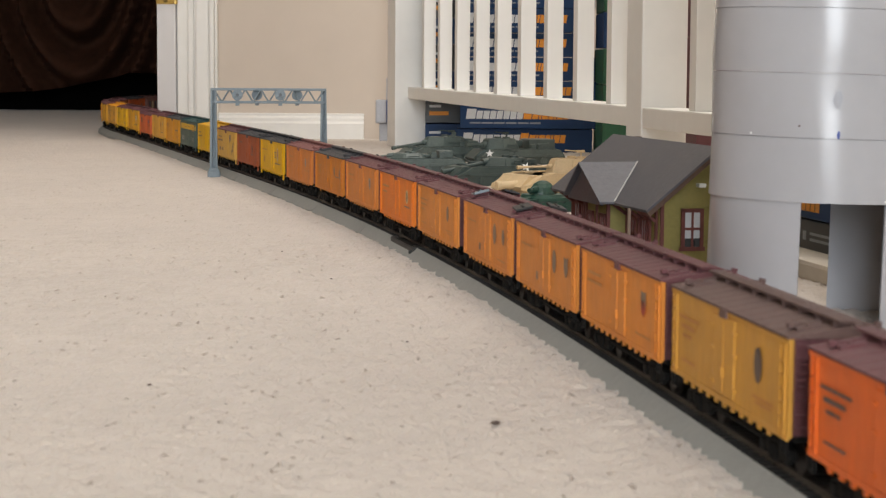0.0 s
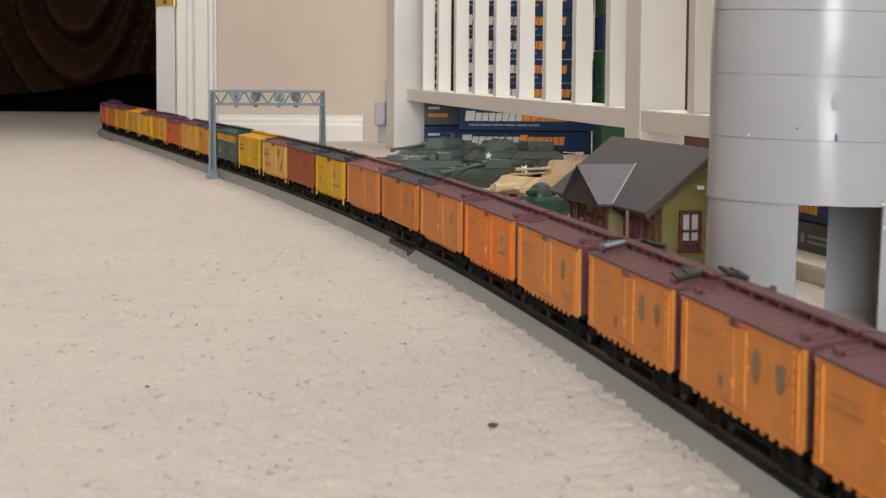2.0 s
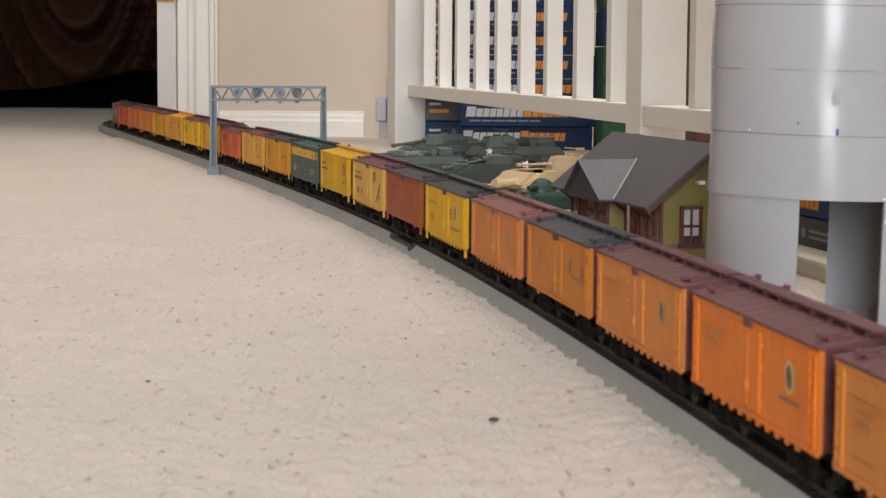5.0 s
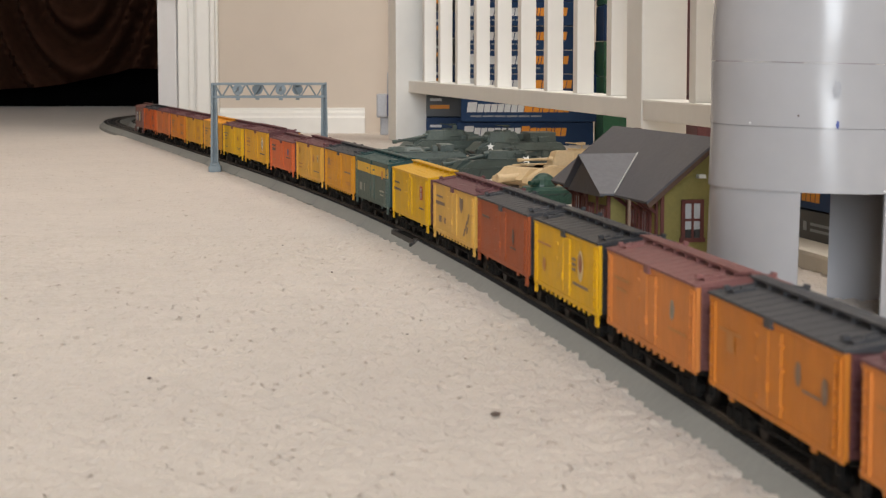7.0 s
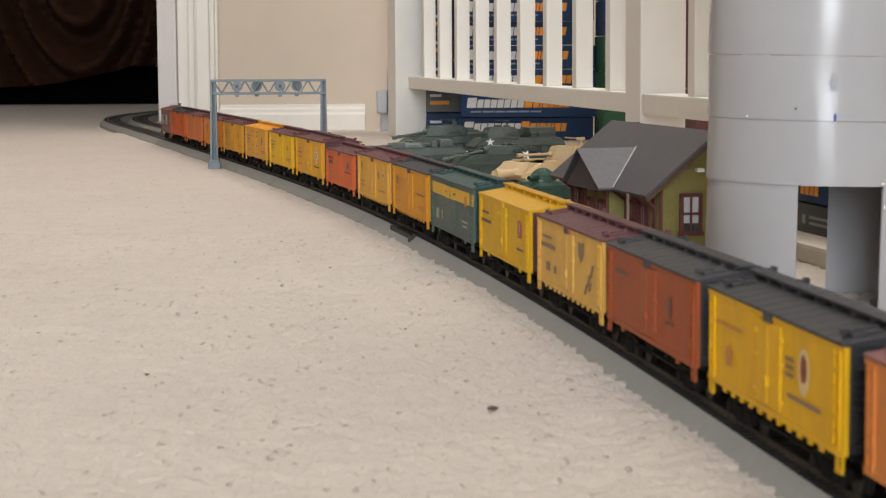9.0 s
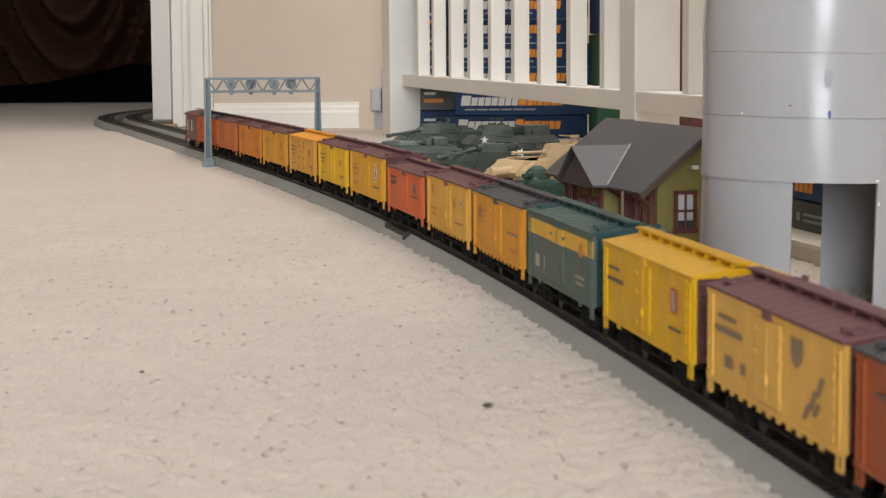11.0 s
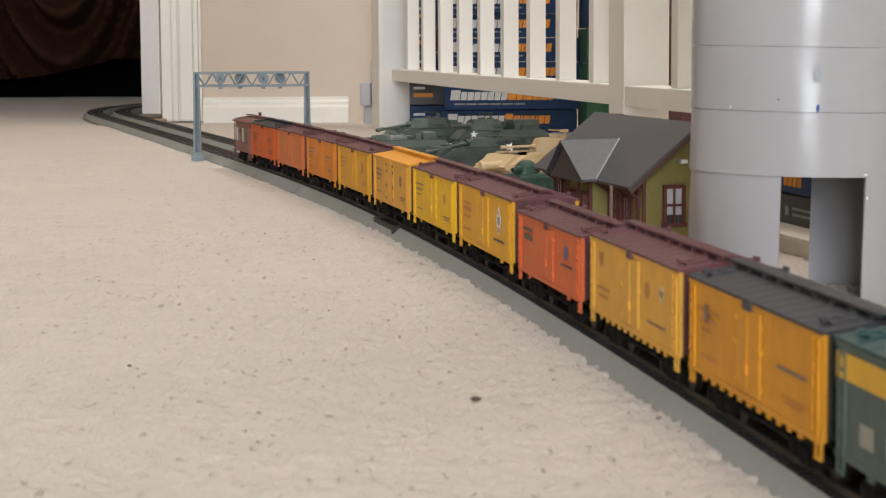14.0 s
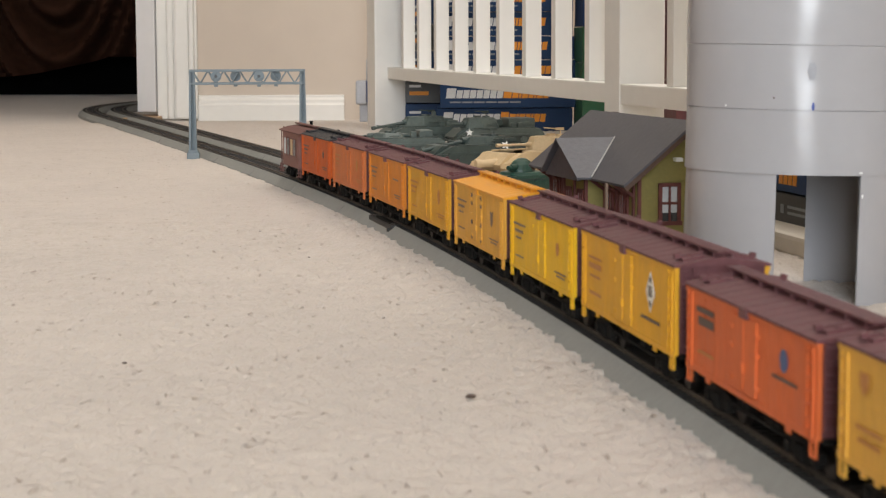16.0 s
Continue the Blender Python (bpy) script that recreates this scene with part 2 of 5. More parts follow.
def sweep(profile, s0, s1, off, step=0.02, bm=None):
    """A cross-section (sideways, height) carried along the track."""
    bm = bm or B()
    rings = []
    for s in np.arange(s0, s1 + step / 2, step):
        x, y, h = on_track(s)
        rings.append([bm.verts.new((x + (o + off) * math.cos(h), y + (o + off) * math.sin(h), z)) for o, z in profile])
    n = len(profile)
    fs = []
    for a, b in zip(rings, rings[1:]):
        for i in range(n):
            fs.append(bm.faces.new((a[i], a[(i + 1) % n], b[(i + 1) % n], b[i])))
    fs.append(bm.faces.new(rings[0]))
    fs.append(bm.faces.new(rings[-1]))
    bmesh.ops.recalc_face_normals(bm, faces=fs)
    return bm


# ---- room ----
WALL_Y = 3.48


def structure(name, bm, mat, label, category):
    return tagged(part(name, bm, mat), label, category, kind="structure")


def carpet():
    """Deep-pile carpet: one sheet, tufted in the part that lies nearest."""
    rng = np.random.RandomState(4)

    def grid(x0, x1, y0, y1, d, amp):
        xs, ys = np.arange(x0, x1 + d / 2, d), np.arange(y0, y1 + d / 2, d)
        X, Y = np.meshgrid(xs, ys)
        def value(cell):
            nx, ny = int((x1 - x0) / cell) + 3, int((y1 - y0) / cell) + 3
            g = rng.rand(ny, nx)
            u, v = (X - x0) / cell, (Y - y0) / cell
            i, j = np.floor(u).astype(int), np.floor(v).astype(int)
            fu, fv = u - i, v - j
            fu, fv = fu * fu * (3 - 2 * fu), fv * fv * (3 - 2 * fv)
            return (g[j, i] * (1 - fu) + g[j, i + 1] * fu) * (1 - fv) + (g[j + 1, i] * (1 - fu) + g[j + 1, i + 1] * fu) * fv
        Z = amp * (0.62 * (value(0.0042) - 0.5) + 0.10 * (value(0.012) - 0.5) + 0.14 * (value(0.06) - 0.5) + 0.20 * (rng.rand(*X.shape) - 0.5))
        # the pile stands up where it is pressed against the roadbed
        order = np.argsort(GY)
        edge = np.interp(Y, GY[order], GX[order]) - 0.0235 / np.cos(np.interp(Y, GY[order], GH[order]))
        near = np.clip((1.75 - Y) / 0.75, 0, 1)
        Z = Z + (0.0006 + 0.0027 * near) * np.exp(-((X - edge + 0.006) / 0.016) ** 2) * (0.8 + 0.5 * value(0.005))
        X = X + (rng.rand(*X.shape) - 0.5) * d * 0.7
        Y = Y + (rng.rand(*X.shape) - 0.5) * d * 0.7
        Z[0, :] = Z[-1, :] = -0.004
        Z[:, 0] = Z[:, -1] = -0.004
        ny, nx = X.shape
        idx = np.arange(nx * ny).reshape(ny, nx)
        q = np.stack([idx[:-1, :-1], idx[:-1, 1:], idx[1:, 1:], idx[1:, :-1]], -1).reshape(-1, 4)
        return np.stack([X, Y, Z], -1).reshape(-1, 3), q

    v1, q1 = grid(-0.42, 0.30, 0.40, 1.45, 0.0021, 0.0036)
    v2, q2 = grid(-0.75, 0.30, 1.45, 3.30, 0.0045, 0.0032)
    v3 = np.array([(-3.0, -3.0, -0.003), (2.6, -3.0, -0.003), (2.6, 6.2, -0.003), (-3.0, 6.2, -0.003)])
    verts = np.concatenate([v1, v2, v3])
    quads = np.concatenate([q1, q2 + len(v1), [[len(v1) + len(v2) + i for i in range(4)]]])
    me = bpy.data.meshes.new("floor")
    me.from_pydata(verts.tolist(), [], quads.tolist())
    me.polygons.foreach_set("use_smooth", [True] * len(quads))
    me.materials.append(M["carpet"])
    tagged(new("floor", me), "cream deep-pile carpet, shade between its loops painted as dark flecks", "carpet", kind="structure")


carpet()


def room():
    t = 0.11
    bm = B()
    box(bm, -0.466, 2.7, WALL_Y, WALL_Y + t, -0.01, 2.44)
    box(bm, -2.2, -0.466, WALL_Y, WALL_Y + t, 2.04, 2.44)
    box(bm, -3.0, -2.2, WALL_Y, WALL_Y + t, -0.01, 2.44)
    structure("wall_north", bm, M["wall"], "beige painted wall with an open doorway", "wall")
    bm = B()
    box(bm, 2.6, 2.7, -3.0, WALL_Y, -0.01, 2.44)
    structure("wall_east", bm, M["wall"], "plain beige painted wall", "wall")
    bm = B()
    box(bm, -3.1, -3.0, -3.0, 6.3, -0.01, 2.44)
    structure("wall_west", bm, M["wall"], "plain beige painted wall", "wall")
    bm = B()
    box(bm, -3.1, -0.65, -3.1, -3.0, -0.01, 2.44)
    box(bm, 0.55, 2.7, -3.1, -3.0, -0.01, 2.44)
    box(bm, -0.65, 0.55, -3.1, -3.0, -0.01, 0.08)
    box(bm, -0.65, 0.55, -3.1, -3.0, 2.03, 2.44)
    structure("wall_south", bm, M["wall"], "beige painted wall with a window opening", "wall")
    # the unlit depth behind the cloth is put into this wall's black colour
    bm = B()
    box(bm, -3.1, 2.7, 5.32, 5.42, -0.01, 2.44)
    structure("wall_far", bm, M["unlit_room"], "wall coloured black for the unlit room behind the cloth", "wall")
    bm = B()
    box(bm, 0.6, 0.7, WALL_Y + t, 6.2, -0.01, 2.44)
    structure("wall_inner", bm, M["wall"], "side wall of the dark room beyond", "wall")
    bm = B()
    box(bm, -3.1, 2.7, -3.1, 6.3, 2.44, 2.54)
    structure("ceiling", bm, M["ceiling"], "white painted ceiling", "ceiling")
    # door casing in three steps of moulding
    bm = B()
    box(bm, -0.4514, -0.440, WALL_Y - 0.0115, WALL_Y, 0, 2.05, 0.003)
    box(bm, -0.440, -0.4375, WALL_Y - 0.0095, WALL_Y, 0, 2.05)
    box(bm, -0.4375, -0.412, WALL_Y - 0.0175, WALL_Y, 0, 2.05, 0.004)
    box(bm, -0.412, -0.403, WALL_Y - 0.0205, WALL_Y, 0, 2.05, 0.003)
    box(bm, -0.403, -0.398, WALL_Y - 0.014, WALL_Y, 0, 2.05, 0.002)
    structure("trim", bm, M["white"], "white moulded door casing", "door casing")
    bm = B()
    box(bm, -0.470, -0.4515, WALL_Y - 0.007, WALL_Y, 0, 2.04, 0.0015)
    box(bm, -0.470, -0.466, WALL_Y, WALL_Y + t, 0, 2.04)
    structure("trim", bm, M["white"], "white door jamb", "door jamb")
    # baseboard with a moulded top
    bm = B()
    y = WALL_Y
    prism(bm, [(y, -0.005), (y - 0.016, -0.005), (y - 0.016, 0.024), (y - 0.012, 0.028), (y - 0.012, 0.033), (y - 0.007, 0.037), (y - 0.007, 0.041), (y, 0.042)], -0.397, -0.139)
    structure("baseboard", bm, M["white"], "white moulded baseboard along the wall", "baseboard")


room()


def open_door():
    d = tagged(new("door_1"), "open grey-white panel door seen by its hinge edge", "door", kind="structure")
    d.matrix_world = pose(-0.5070, WALL_Y + 0.0, 0, 0, 0, -14)
    bm = B()
    box(bm, 0, 0.035, 0, 0.76, 0.013, 2.03, 0.0015)
    part("door_leaf", bm, M["door"], d)
    bm = B()
    box(bm, 0.0, 0.034, -0.0022, 0.0, 0.233, 0.323, 0.001)
    h = part("hinge", bm, M["brass"], d, "brass butt hinge leaf")
    for z in (0.240, 0.262, 0.30):
        bm = B()
        cyl(bm, 0.0042, 0.0042, (0.018, -0.0034, z), (0.018, -0.002, z), 12)
        part("screw", bm, M["screw"], h)
    bm = B()
    cyl(bm, 0.004, 0.004, (0.037, -0.004, 0.233), (0.037, -0.004, 0.323), 12)
    part("hinge_pin", bm, M["brass"], d)
    bm = B()
    box(bm, -0.520, -0.462, WALL_Y - 0.11, WALL_Y + 0.06, -0.004, 0.006, 0.002)
    structure("threshold", bm, M["oak"], "short brown wooden strip under the door", "threshold")


open_door()


def hanging_cloth():
    """A dark cloth hung in swags, its hem off the floor."""
    bm = B()
    nx, nz = 170, 190
    rows = []
    for j in range(nz + 1):
        row = []
        for i in range(nx + 1):
            u, w = i / nx, j / nz
            x = -1.9 + 1.7 * u
            hem = 0.047 + 0.052 * min(1.0, max(0.0, (x + 1.10) / 0.29)) ** 1.6 + 0.004 * math.sin(14 * u)
            z = hem + w * (1.9 - hem)
            # nested swags hanging from two points
            dx = x + 0.945 + 0.012 * math.sin(9 * z)
            r = math.sqrt(4.2 * dx * dx + (z - 0.45) ** 2) + 0.020 * noise.noise((x * 5, z * 5, 4.2))
            ph = ((r - 0.40) / 0.125) % 1.0
            ridge = ph / 0.62 if ph < 0.62 else (1 - ph) / 0.38
            ridge = ridge * ridge * (3 - 2 * ridge)
            y = 5.20 - 0.105 * ridge + 0.030 * noise.noise((x * 6, z * 4, 1.3)) - 0.03 * math.sin(x * 7 + 1)
            row.append(bm.verts.new((x, y, z)))
        rows.append(row)
    for a, b in zip(rows, rows[1:]):
        for i in range(nx):
            bm.faces.new((a[i], a[i + 1], b[i + 1], b[i]))
    bmesh.ops.solidify(bm, geom=bm.faces[:], thickness=0.004)
    ob = part("hanging_cloth", bm, M["curtain"])
    smooth(ob, 80)
    tagged(ob, "dark brown cloth hung in loose folds across a doorway", "curtain")


hanging_cloth()


# ---- railing: posts, rails, balusters, along one line ----
RAIL_ORIGIN, RAIL_TURN = (0.4968, 0.18), math.degrees(math.atan(0.18))


def rail_front(d):
    return RAIL_ORIGIN[0] - RAIL_ORIGIN[1] * d, d


def railing():
    rl = thing("railing", pose(*rail_front(2.95), 0, 0, 0, RAIL_TURN), "white painted wooden railing with square balusters on the landing", "railing")
    c = math.cos(math.atan(0.18))

    def v(d):           # distance along the railing, towards the far end
        return (d - 2.95) / c
    top = 0.0955
    for y0, y1, x0, x1, z1 in ((v(3.062), v(3.14), -0.020, 0.050, 1.0), (v(1.762), v(1.812), -0.001, 0.042, 1.0), (v(0.30), v(0.39), -0.001, 0.042, 1.0)):
        bm = B()
        box(bm, x0, x1, y0, y1, 0, z1, 0.002)
        part("post", bm, M["white"], rl)
    for y0, y1 in ((v(1.812), v(3.062)), (v(0.39), v(1.762))):
        bm = B()
        box(bm, 0.0, 0.036, y0, y1, top - 0.0185, top, 0.0015)
        part("bottom_rail", bm, M["white"], rl)
        bm = B()
        box(bm, -0.004, 0.045, y0, y1, 0.93, 0.97, 0.003)
        part("top_rail", bm, M["white"], rl)
    first = None
    for d in [2.9561 - 0.1321 * i for i in range(9)] + [1.6350 - 0.1321 * i for i in range(9)]:
        if first is None:
            bm = B()
            box(bm, 0, 0.018, -0.0090, 0.0090, top, 0.93, 0.0008)
            first = part("baluster", bm, M["white"], rl)
            first.matrix_basis = pose(0.006, v(d), 0)
        else:
            share("baluster", first.data, rl, pose(0.006, v(d), 0))
    bm = B()
    box(bm, -0.045, -0.002, v(0.6), v(1.72), -0.002, 0.012, 0.003)
    structure("ledge", bm, M["ledge"], "low painted ledge under the railing", "ledge").matrix_world = rl.matrix_world


railing()


# ---- track ----
def track(off, label):
    t = thing("railway_track", pose(0, 0, 0), label, "model track", "parallel model tracks")
    bm = sweep([(-0.0236, -0.003), (-0.0226, 0.0015), (-0.0158, 0.0080), (-0.0151, 0.0088), (-0.0150, 0.0072), (0.0150, 0.0072), (0.0151, 0.0088), (0.0158, 0.0080), (0.0226, 0.0015), (0.0236, -0.003)], -1.9, 4.9, off)
    part("roadbed", bm, M["roadbed"], t, "grey moulded plastic roadbed")
    for o in (-0.00825, 0.00825):
        bm = sweep([(-0.0012, 0.0078), (-0.0012, 0.0082), (-0.0004, 0.0084), (-0.0005, RAIL_TOP), (0.0005, RAIL_TOP), (0.0004, 0.0084), (0.0012, 0.0082), (0.0012, 0.0078)], -1.9, 4.9, off + o)
        part("rail", bm, M["rail"], t, "weathered metal rail")
    # black strip added under the ties so the gaps come out dark
    bm = sweep([(-0.0148, 0.0060), (-0.0148, 0.0077), (0.0148, 0.0077), (0.0148, 0.0060)], -1.9, 4.9, off)
    part("tie_web", bm, M["tie"], t, "added black strip between the ties")
    rng = random.Random(3)
    verts, faces = [], []
    one = None
    s = -1.88
    while s < 4.88:
        x, y, h = on_track(s, off)
        j = rng.uniform(-0.0003, 0.0003)
        if off == 0.0 and 0.62 < s < 2.46:
            # the ties that lie nearest, one by one
            m = pose(x + j * math.cos(h), y + j * math.sin(h), 0, 0, 0, math.degrees(h))
            if one is None:
                bm = B()
                box(bm, -0.0150, 0.0150, -0.0014, 0.0014, 0.0060, 0.0082)
                one = part("tie", bm, M["tie"], t)
                one.matrix_basis = m
            else:
                share("tie", one.data, t, m)
        else:
            c, sn = math.cos(h), math.sin(h)
            n = len(verts)
            for z in (0.0060, 0.0082):
                for a, b in ((-0.0150 + j, -0.0014), (0.0150 + j, -0.0014), (0.0150 + j, 0.0014), (-0.0150 + j, 0.0014)):
                    verts.append((x + a * c + b * sn, y + a * sn - b * c, z))
            faces += [(n + 4, n + 5, n + 6, n + 7), (n, n + 1, n + 5, n + 4), (n + 1, n + 2, n + 6, n + 5), (n + 2, n + 3, n + 7, n + 6), (n + 3, n, n + 4, n + 7)]
        s += 0.0062
    me = bpy.data.meshes.new("tie_run")
    me.from_pydata(verts, [], faces)
    me.materials.append(M["tie"])
    ob = new("tie_run", me)
    ob.parent = t
    tagged(ob, "black plastic ties", kind="stuff")
    # plates where the lengths of roadbed clip together
    s = 1.44 - 0.229 * 14
    while s < 1.5:
        x, y, h = on_track(s, off)
        for side in (-1, 1):
            bm = B()
            prism(bm, [(0.0158 * side, 0.0076), (0.0228 * side, 0.0019), (0.0228 * side, -0.002), (0.0158 * side, 0.002)], -0.0075, 0.0075, "y")
            ob = part("clip_plate", bm, M["roadbed_end"], t)
            ob.matrix_basis = pose(x, y, 0.0003, 0, 0, math.degrees(h))
        s += 0.229
    return t


track(0.0, "grey-bedded model railway track curving across the carpet")
track(0.0525, "second grey-bedded model track beside the train")


def switch_machine():
    """The low black lever housing on the roadbed's edge."""
    x, y, h = on_track(1.60)
    t = thing("switch_machine", pose(x, y, 0, 0, 0, math.degrees(h)), "black plastic turnout lever housing clipped to the roadbed", "track switch")
    bm = B()
    box(bm, -0.0182, -0.0112, -0.044, 0.044, 0.004, 0.0092, 0.001)
    part("housing", bm, M["black"], t)
    bm = B()
    box(bm, -0.0176, -0.0120, -0.036, 0.022, 0.0092, 0.0098, 0.0004)
    part("cover", bm, M["truck"], t)
    for y0 in (-0.046, 0.026):
        bm = B()
        cyl(bm, 0.0022, 0.0022, (-0.0155, y0 + 0.006, 0.0092), (-0.0155, y0 + 0.006, 0.0101), 12)
        part("screw", bm, M["wheel"], t)
    bm = B()
    box(bm, -0.0206, -0.0180, -0.042, -0.040, 0.0045, 0.0070, 0.0004)
    part("lever", bm, M["black"], t)


switch_machine()


# ---- the train ----
def wheel_set(parent, x):
    for side in (-1, 1):
        bm = B()
        cyl(bm, 0.0056, 0.0056, (x, side * 0.0086, 0.0054), (x, side * 0.0066, 0.0054), 18)
        cyl(bm, 0.0062, 0.0062, (x, side * 0.0066, 0.0054), (x, side * 0.0060, 0.0054), 18)
        part("wheel", bm, M["wheel"], parent)


def bogie(parent, x):
    bm = B()
    for side in (-1, 1):
        y = side * 0.0118
        pts = [(-0.0155, 0.0052), (-0.0150, 0.0080), (-0.0070, 0.0098), (0.0070, 0.0098), (0.0150, 0.0080), (0.0155, 0.0052), (0.0090, 0.0048), (0.0045, 0.0022), (-0.0045, 0.0022), (-0.0090, 0.0048)]
        prism(bm, [(x + a, z) for a, z in pts], y - 0.0012, y + 0.0012, "y")
        for a in (-0.0118, 0.0118):
            box(bm, x + a - 0.0022, x + a + 0.0022, y + side * 0.0008 - 0.0012, y + side * 0.0008 + 0.0012, 0.0034, 0.0076, 0.0006)
        for a in (-0.0024, 0, 0.0024):
            cyl(bm, 0.0010, 0.0010, (x + a, y + side * 0.0016, 0.0034), (x + a, y + side * 0.0016, 0.0082), 8)
    box(bm, x - 0.003, x + 0.003, -0.0115, 0.0115, 0.0050, 0.0088, 0.0006)
    tr = part("truck", bm, M["truck"], parent, "black sprung truck")
    for a in (-0.0118, 0.0118):
        wheel_set(tr, x + a)


def coupler(parent, x, d):
    bm = B()
    box(bm, min(x, x + d * 0.0045), max(x, x + d * 0.0045), -0.0014, 0.0014, 0.0076, 0.0104, 0.0005)
    cyl(bm, 0.0018, 0.0018, (x + d * 0.0042, 0.0007, 0.0070), (x + d * 0.0042, 0.0007, 0.0112), 10)
    part("coupler", bm, M["truck"], parent)


CARS = []


def paint(name, color, rough=0.55, vary=0.10):
    color = [min(0.82, v * 1.12) for v in color]
    return material(name, color, rough, vary=vary + 0.04, scale=70, bump=0.12, bump_scale=500, spec=0.25, grain=(1, 1, 0.25))


ROOFS = {"maroon": paint("maroon_roof_paint", (0.125, 0.049, 0.052), 0.55, 0.2), "black": paint("black_roof_paint", (0.030, 0.030, 0.033), 0.5, 0.2),
         "grey": paint("grey_roof_paint", (0.045, 0.045, 0.049), 0.55, 0.2), "green": paint("green_roof_paint", (0.022, 0.062, 0.060), 0.45, 0.2),
         "yellow": paint("yellow_roof_paint", (0.58, 0.32, 0.006), 0.45), "amber": paint("amber_roof_paint", (0.70, 0.31, 0.02), 0.45), "rose": paint("dusty_rose_roof_paint", (0.200, 0.085, 0.078), 0.6, 0.2), "brown": paint("brown_grey_roof_paint", (0.115, 0.070, 0.060), 0.6, 0.2)}
LETTER = {"dark": paint("dark_lettering", (0.09, 0.06, 0.045), 0.5), "pale": paint("pale_lettering", (0.27, 0.27, 0.22), 0.5), "blue": paint("blue_lettering", (0.07, 0.10, 0.20), 0.5),
          "red": paint("red_lettering", (0.40, 0.07, 0.04), 0.5), "white": paint("white_lettering", (0.70, 0.68, 0.62), 0.5), "grey": paint("grey_lettering", (0.20, 0.13, 0.085), 0.5),
          "cream": paint("cream_lettering", (0.58, 0.43, 0.20), 0.5),
          "faint": paint("faint_lettering", (0.45, 0.19, 0.045), 0.55)}


def decal(bm, kind, x, z, w, h, y, side):
    """A flat printed mark on a side: bar, roundel, shield, diamond."""
    if kind == "bar":
        pts = [(-w / 2, -h / 2), (w / 2, -h / 2), (w / 2, h / 2), (-w / 2, h / 2)]
    elif kind == "round":
        pts = [(math.cos(a * math.pi / 10) * w / 2, math.sin(a * math.pi / 10) * h / 2) for a in range(20)]
    elif kind == "shield":
        pts = [(-w / 2, h / 2), (-w / 2, -h * 0.1), (-w / 4, -h * 0.38), (0, -h / 2), (w / 4, -h * 0.38), (w / 2, -h * 0.1), (w / 2, h / 2), (0, h * 0.42)]
    elif kind == "slash":
        pts = [(-w / 2, -h / 2), (-w / 2 + w * 0.4, -h / 2), (w / 2, h / 2), (w / 2 - w * 0.4, h / 2)]
    else:
        pts = [(-w / 2, 0), (0, -h / 2), (w / 2, 0), (0, h / 2)]
    prism(bm, [(x + p[0] if side < 0 else -(x + p[0]), z + p[1]) for p in pts], side * y, side * (y + 0.00018), "y")


def span(side, a, b):
    """Two distances from the middle, on one side, in rising order."""
    return sorted((side * a, side * b))


